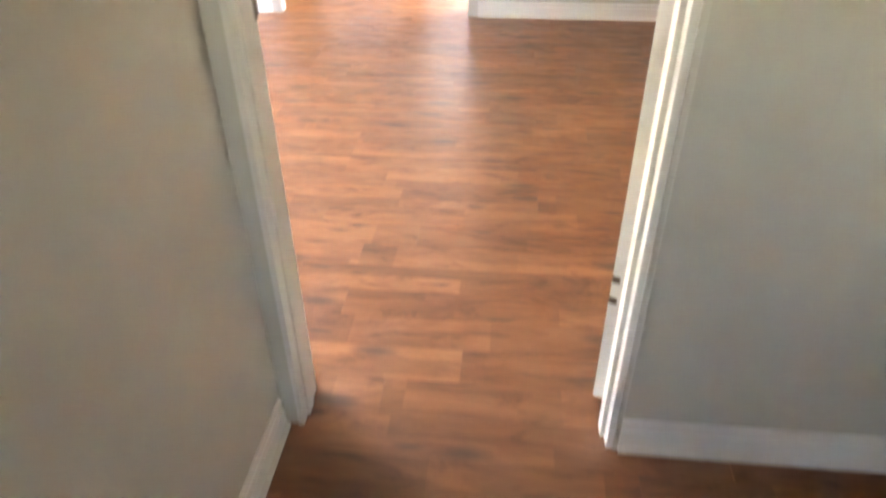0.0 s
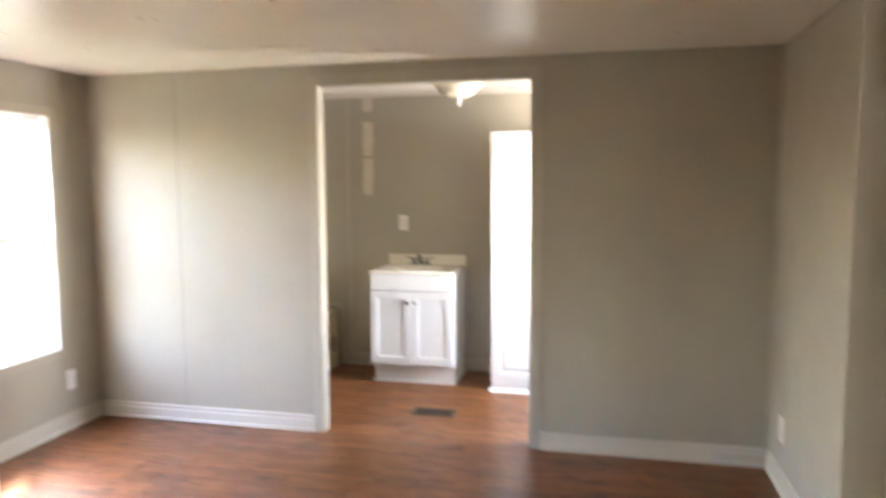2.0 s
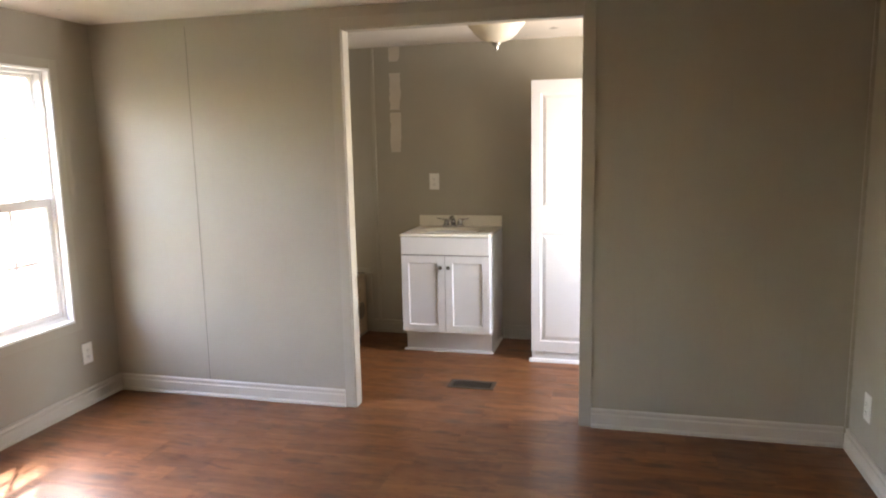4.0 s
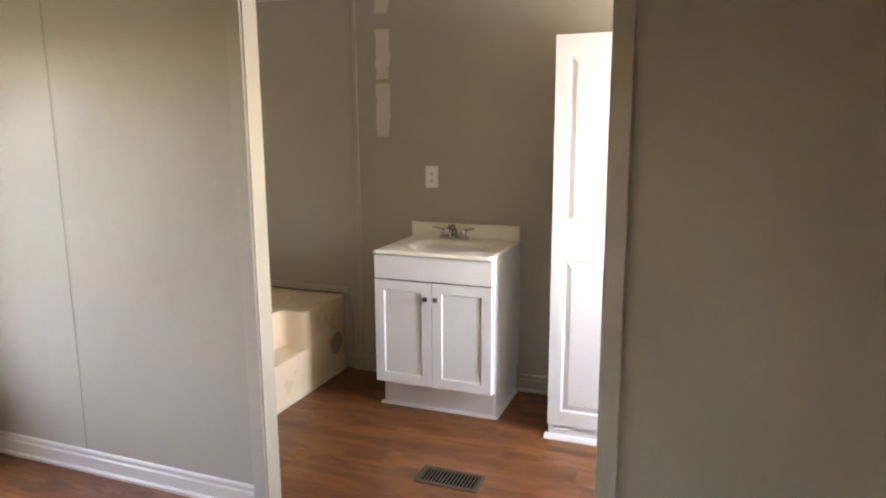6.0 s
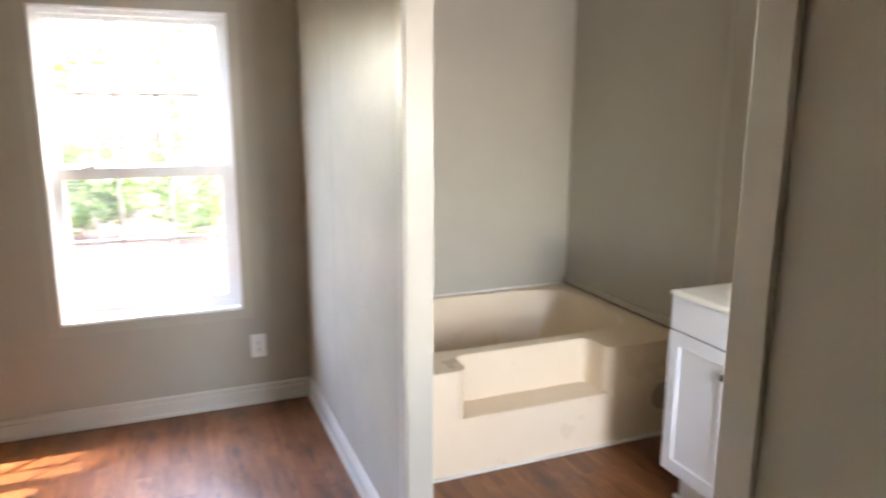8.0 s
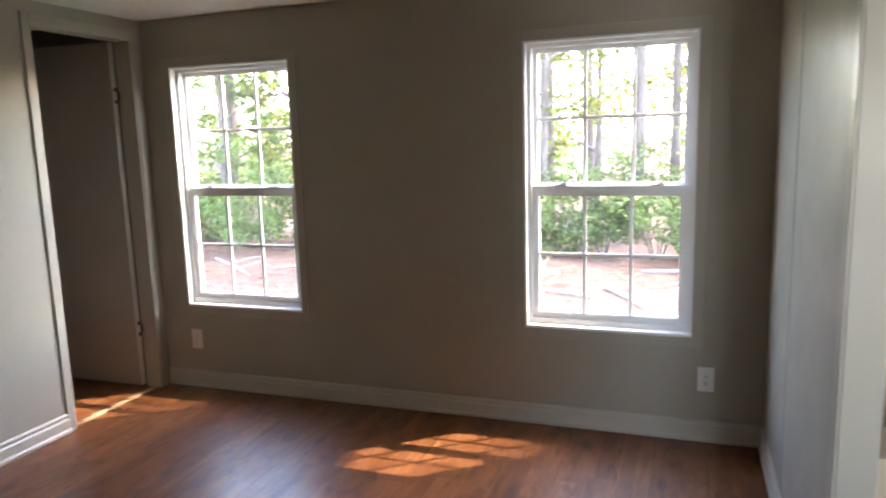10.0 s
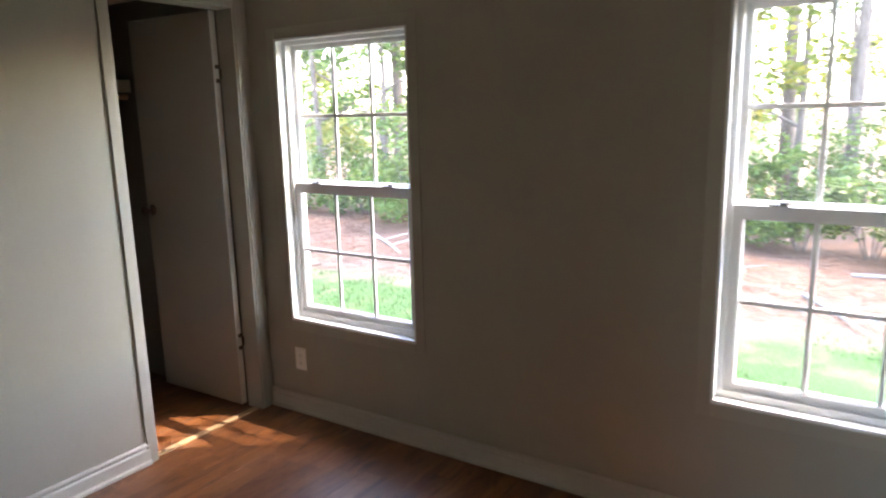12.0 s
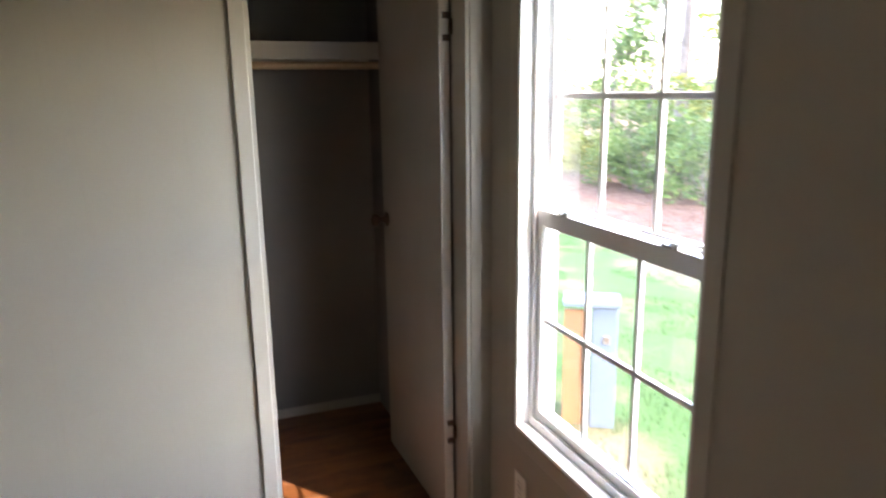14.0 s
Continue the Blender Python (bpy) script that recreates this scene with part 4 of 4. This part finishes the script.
def shrub(x, y, w, h, seed, mat):
    r = random.Random(seed)
    g = ground_height(x, y)
    s = thing("shrub", (x, y, g), "leafy green shrub at the edge of the pine straw", "shrub", "shrubs along the yard edge")
    spots = []
    for k in range(18):
        a, rad = r.uniform(0, 2 * math.pi), w * math.sqrt(r.random()) * 0.75
        spots.append((rad * math.cos(a), rad * math.sin(a), r.uniform(0.15, 1.0) * h, r.uniform(0.22, 0.42) * w, 110))
    ob = new("foliage", leaf_mesh("foliage", spots, 0.055, seed, mat))
    ob.parent = s
    for k in range(5):
        a = r.uniform(0, 6.28)
        part("stem", tube([(0.05 * math.cos(a), 0.05 * math.sin(a), -0.1), (0.3 * w * math.cos(a), 0.3 * w * math.sin(a), 0.45 * h), (0.5 * w * math.cos(a + 0.3), 0.5 * w * math.sin(a + 0.3), 0.9 * h)], [0.018, 0.012, 0.005], 6), M_BARK, s)
    return s


k = 0
y = -20.0
while y < 6.3:
    x = -12.6 + rng.uniform(-0.5, 0.6)
    shrub(x, y, rng.uniform(0.9, 1.3), rng.uniform(1.1, 1.75), 100 + k, M_LEAF if rng.random() < 0.7 else M_LEAF2)
    if k % 2 == 0:
        shrub(x - 1.8, y + 0.7, rng.uniform(1.1, 1.6), rng.uniform(1.5, 2.3), 300 + k, M_LEAF2 if rng.random() < 0.4 else M_LEAF)
    y += rng.uniform(0.95, 1.35)
    k += 1


def tree(x, y, h, r0, seed, mat, low, lean=0.0, clumps=46, spread=2.2, label="tall pine with a bare trunk and thin crown"):
    r = random.Random(seed)
    g = ground_height(x, y)
    t = thing("tree", (x, y, g), label, "tree", "trees behind the yard")
    pts, rad = [], []
    for i in range(9):
        f = i / 8
        pts.append((lean * f * h + 0.06 * math.sin(3 * f + seed), 0.07 * math.cos(4 * f + seed), -0.15 + f * h))
        rad.append(r0 * (1.18 if i == 0 else 1) * (1 - 0.75 * f) + 0.01)
    part("trunk", tube(pts, rad, 14), M_BARK, t, smooth=True)
    spots = []
    bm = bmesh.new()
    for k in range(clumps):
        f = low + (1 - low) * r.random() ** 0.8
        a = r.uniform(0, 6.283)
        d = spread * r.uniform(0.35, 1.0) * (1.15 - 0.7 * f)
        bx, bz = lean * f * h, f * h
        end = (bx + d * math.cos(a), d * math.sin(a), bz + r.uniform(-0.2, 0.5))
        spots.append((*end, r.uniform(0.35, 0.7), 95))
        mid = (bx + 0.5 * d * math.cos(a), 0.5 * d * math.sin(a), bz + 0.02)
        if k % 2 == 0:
            limb = tube([(bx, 0, bz - 0.25), mid, end], [0.045, 0.03, 0.012], 5)
            tmp = bpy.data.meshes.new("tmp")
            limb.to_mesh(tmp)
            limb.free()
            bm.from_mesh(tmp)
            bpy.data.meshes.remove(tmp)
    part("limbs", bm, M_BARK, t)
    ob = new("crown", leaf_mesh("crown", spots, 0.085, seed, mat))
    ob.parent = t
    return t


# Trunks seen between the leaves, then younger leafy trees, then the wood behind
for i, (x, y, r0) in enumerate(((-15.2, 3.25, 0.17), (-16.5, 3.95, 0.15), (-14.6, 4.75, 0.23), (-17.5, -8.6, 0.27), (-15.4, -3.2, 0.2), (-14.4, -11.5, 0.22), (-19, 0.2, 0.2), (-15.9, 1.1, 0.22), (-17.2, 1.9, 0.2))):
    tree(x, y, rng.uniform(13, 17), r0 * 0.75, 11 + i, M_LEAF, 0.68, clumps=16, lean=rng.uniform(-0.01, 0.015))
for i, (x, y) in enumerate(((-14.2, 1.4), (-15.8, 2.3), (-16.8, 0.6), (-17.4, 4.4), (-16.2, 5.6), (-14.5, -1.2), (-15.2, -5.0), (-14.0, -6.6), (-15.6, -7.4), (-14.3, -9.0), (-16.4, -10.2), (-14.8, -13.2), (-17.6, -13.0), (-15.4, -16.0), (-13.4, -18.2), (-17.2, -15.6), (-11.5, -19.4), (-14.6, -20.4), (-18.4, -19.0), (-9.6, -21.0), (-16.2, -22.5), (-18.2, -4.4), (-18.8, 3.0))):
    tree(x, y, rng.uniform(5.0, 7.5), rng.uniform(0.05, 0.09), 41 + i, M_LEAF2 if i % 3 == 0 or y > 0 else M_LEAF, 0.14, clumps=19 if y > 0 else 26, spread=1.9, label="young leafy tree with open branches")


# A tall tree added out of view so its thin crown dapples the sun
tree(-7.9, 9.6, 12.5, 0.2, 91, M_LEAF, 0.62, clumps=30, spread=3.4, label="unseen tall tree beside the house, its thin crown set to dapple the sun")


def far_wood():
    r = random.Random(5)
    spots = []
    for k in range(330):
        x, y = r.uniform(-46, -24), r.uniform(-60, 22)
        if y > 1 and k % 3:
            continue
        spots.append((x, y, GZ + r.uniform(0.3, 2.6) if k % 5 else GZ + r.uniform(3, 6), r.uniform(0.9, 1.7), 60))
    return spots


tagged(new("far_woods", leaf_mesh("far_woods", far_wood(), 0.20, 77, M_LEAF)), "distant green woods behind the yard", "woods", kind="stuff")


def scatter(name, n, area, size, seed, mat, upright, label, cat):
    """Blades or needles over a stretch of ground."""
    r = np.random.RandomState(seed)
    verts, faces = [], []
    xa, xb, ya, yb = area
    for i in range(n):
        x, y = r.uniform(xa, xb), r.uniform(ya, yb)
        if upright and noise.noise(Vector((x * 0.9, y * 0.9, 3.0))) > 0.12 - 0.05 * max(0, y):
            continue
        z = ground_height(x, y)
        a = r.uniform(0, 2 * math.pi)
        s = size * r.uniform(0.5, 1.4)
        w = s * 0.10
        dx, dy = math.cos(a), math.sin(a)
        if upright:
            lx, ly = r.uniform(-0.4, 0.4, 2) * s
            pts = [(x - dx * w, y - dy * w, z - 0.02), (x + dx * w, y + dy * w, z - 0.02), (x + lx, y + ly, z + s)]
        else:
            pts = [(x - dx * s - dy * w * 0.3, y - dy * s + dx * w * 0.3, z + 0.01), (x - dx * s + dy * w * 0.3, y - dy * s - dx * w * 0.3, z + 0.015), (x + dx * s, y + dy * s, z + r.uniform(0.0, 0.06))]
        k = len(verts)
        verts.extend(pts)
        faces.append((k, k + 1, k + 2))
    me = bpy.data.meshes.new(name)
    me.from_pydata(verts, [], faces)
    me.materials.append(mat)
    return tagged(new(name, me), label, cat, kind="stuff")


scatter("grass", 60000, (-8.2, -3.9, -7.5, 5.5), 0.040, 3, M_GRASS, True, "sunlit green lawn grass", "grass")
scatter("pine_needles", 26000, (-13.2, -8.2, -12, 8), 0.13, 4, M_STRAW, False, "red-brown fallen pine straw", "pine straw")


def branch(x, y, a, ln, r0, seed):
    r = random.Random(seed)
    z = ground_height(x, y) + r0
    dx, dy = math.cos(a), math.sin(a)
    b = thing("fallen_branch", (x, y, z), "grey weathered fallen branch on the pine straw", "branch", "fallen branches")
    pts = [(dx * ln * f, dy * ln * f + 0.02 * math.sin(5 * f + seed), 0.01 * math.sin(3 * f)) for f in (0, 0.25, 0.5, 0.75, 1)]
    part("stick", tube(pts, [r0, r0 * 0.9, r0 * 0.75, r0 * 0.6, r0 * 0.3], 8), M_LOG, b, smooth=True)
    for f in (0.45, 0.7):
        s = r.choice((-1, 1))
        p = (dx * ln * f, dy * ln * f, 0.02)
        part("twig", tube([p, (p[0] + 0.25 * dx - s * 0.3 * dy, p[1] + 0.25 * dy + s * 0.3 * dx, 0.14), (p[0] + 0.55 * dx - s * 0.5 * dy, p[1] + 0.55 * dy + s * 0.5 * dx, 0.2)], [r0 * 0.5, r0 * 0.35, r0 * 0.15], 6), M_LOG, b)
    return b


for i, (x, y, a, ln, r0) in enumerate(((-9.6, 3.2, 0.5, 1.7, 0.05), (-10.2, 4.1, 1.9, 1.9, 0.045), (-9.2, 2.4, 1.1, 1.0, 0.05), (-10.8, 4.9, 1.4, 1.6, 0.06), (-9.9, 1.6, 2.4, 1.1, 0.04), (-11.0, -4.6, 0.9, 2.2, 0.05), (-10.4, -2.8, 2.0, 1.3, 0.04), (-11.3, 3.6, 1.7, 2.3, 0.05))):
    branch(x, y, a, ln, r0 * 0.6, i)

# Utility pedestal in the lawn: treated post, grey cabinet with a hinged lid and a dark meter window
up = thing("utility_pedestal", (-4.62, -0.62, GZ), "grey metal utility cabinet on a treated wood board in the lawn", "utility box")
up.matrix_basis = pose(-4.62, -0.62, ground_height(-4.62, -0.62), 0, 0, 146)
part("board", box(-0.19, -0.01, -0.06, -0.02, -0.1, 0.84, 0.004, 1), M_POST, up, "orange-brown treated wood board")
part("cabinet", box(0.0, 0.17, -0.10, 0.13, -0.05, 0.88, 0.008, 2), M_GREYBOX, up)
lid = part("lid", box(-0.20, 0.18, -0.12, 0.145, 0.881, 0.915, 0.008, 2), M_GREYBOX, up, "pale grey lid")
part("meter_window", box(-0.06, -0.012, -0.072, -0.0605, 0.30, 0.62, 0.002, 1), M_SLOT, up, "dark meter window")
part("latch", box(0.08, 0.12, -0.108, -0.1005, 0.62, 0.68, 0.002, 1), M_NICKEL, up, "small latch")


# ---------------------------------------------------------------- floor planks
PL, PW, GAP = 1.22, 0.125, 0.0003
shared = {}


def plank_mesh(length):
    key = round(length, 3)
    if key not in shared:
        b = 0.0004
        bm = bmesh.new()
        lo = [bm.verts.new((x, y, -0.0065)) for x, y in ((0, 0), (key, 0), (key, PW - GAP), (0, PW - GAP))]
        mi = [bm.verts.new((v.co.x, v.co.y, -b)) for v in lo]
        hi = [bm.verts.new((x, y, 0.0)) for x, y in ((b, b), (key - b, b), (key - b, PW - GAP - b), (b, PW - GAP - b))]
        for p, q in ((lo, mi), (mi, hi)):
            for i in range(4):
                bm.faces.new((p[i], p[(i + 1) % 4], q[(i + 1) % 4], q[i]))
        bm.faces.new(hi)
        shared[key] = mesh_of(bm, "plank", M_PLANK)
    return shared[key]


prng = random.Random(21)
row, y = 0, YS + 0.015
while y < YB:
    xa = XW if y > -0.14 else XH
    off = (0.0, 0.44, 0.86, 0.22, 0.66, 1.04)[prng.randrange(6)]
    x = xa - off
    while x < XE:
        a, b = max(x, xa), min(x + PL, XE)
        if b - a > 0.04:
            ob = new("plank", plank_mesh(b - a - GAP))
            ob.parent = floor
            ob.location = (a, y, 0)
        x += PL
    y += PW
    row += 1
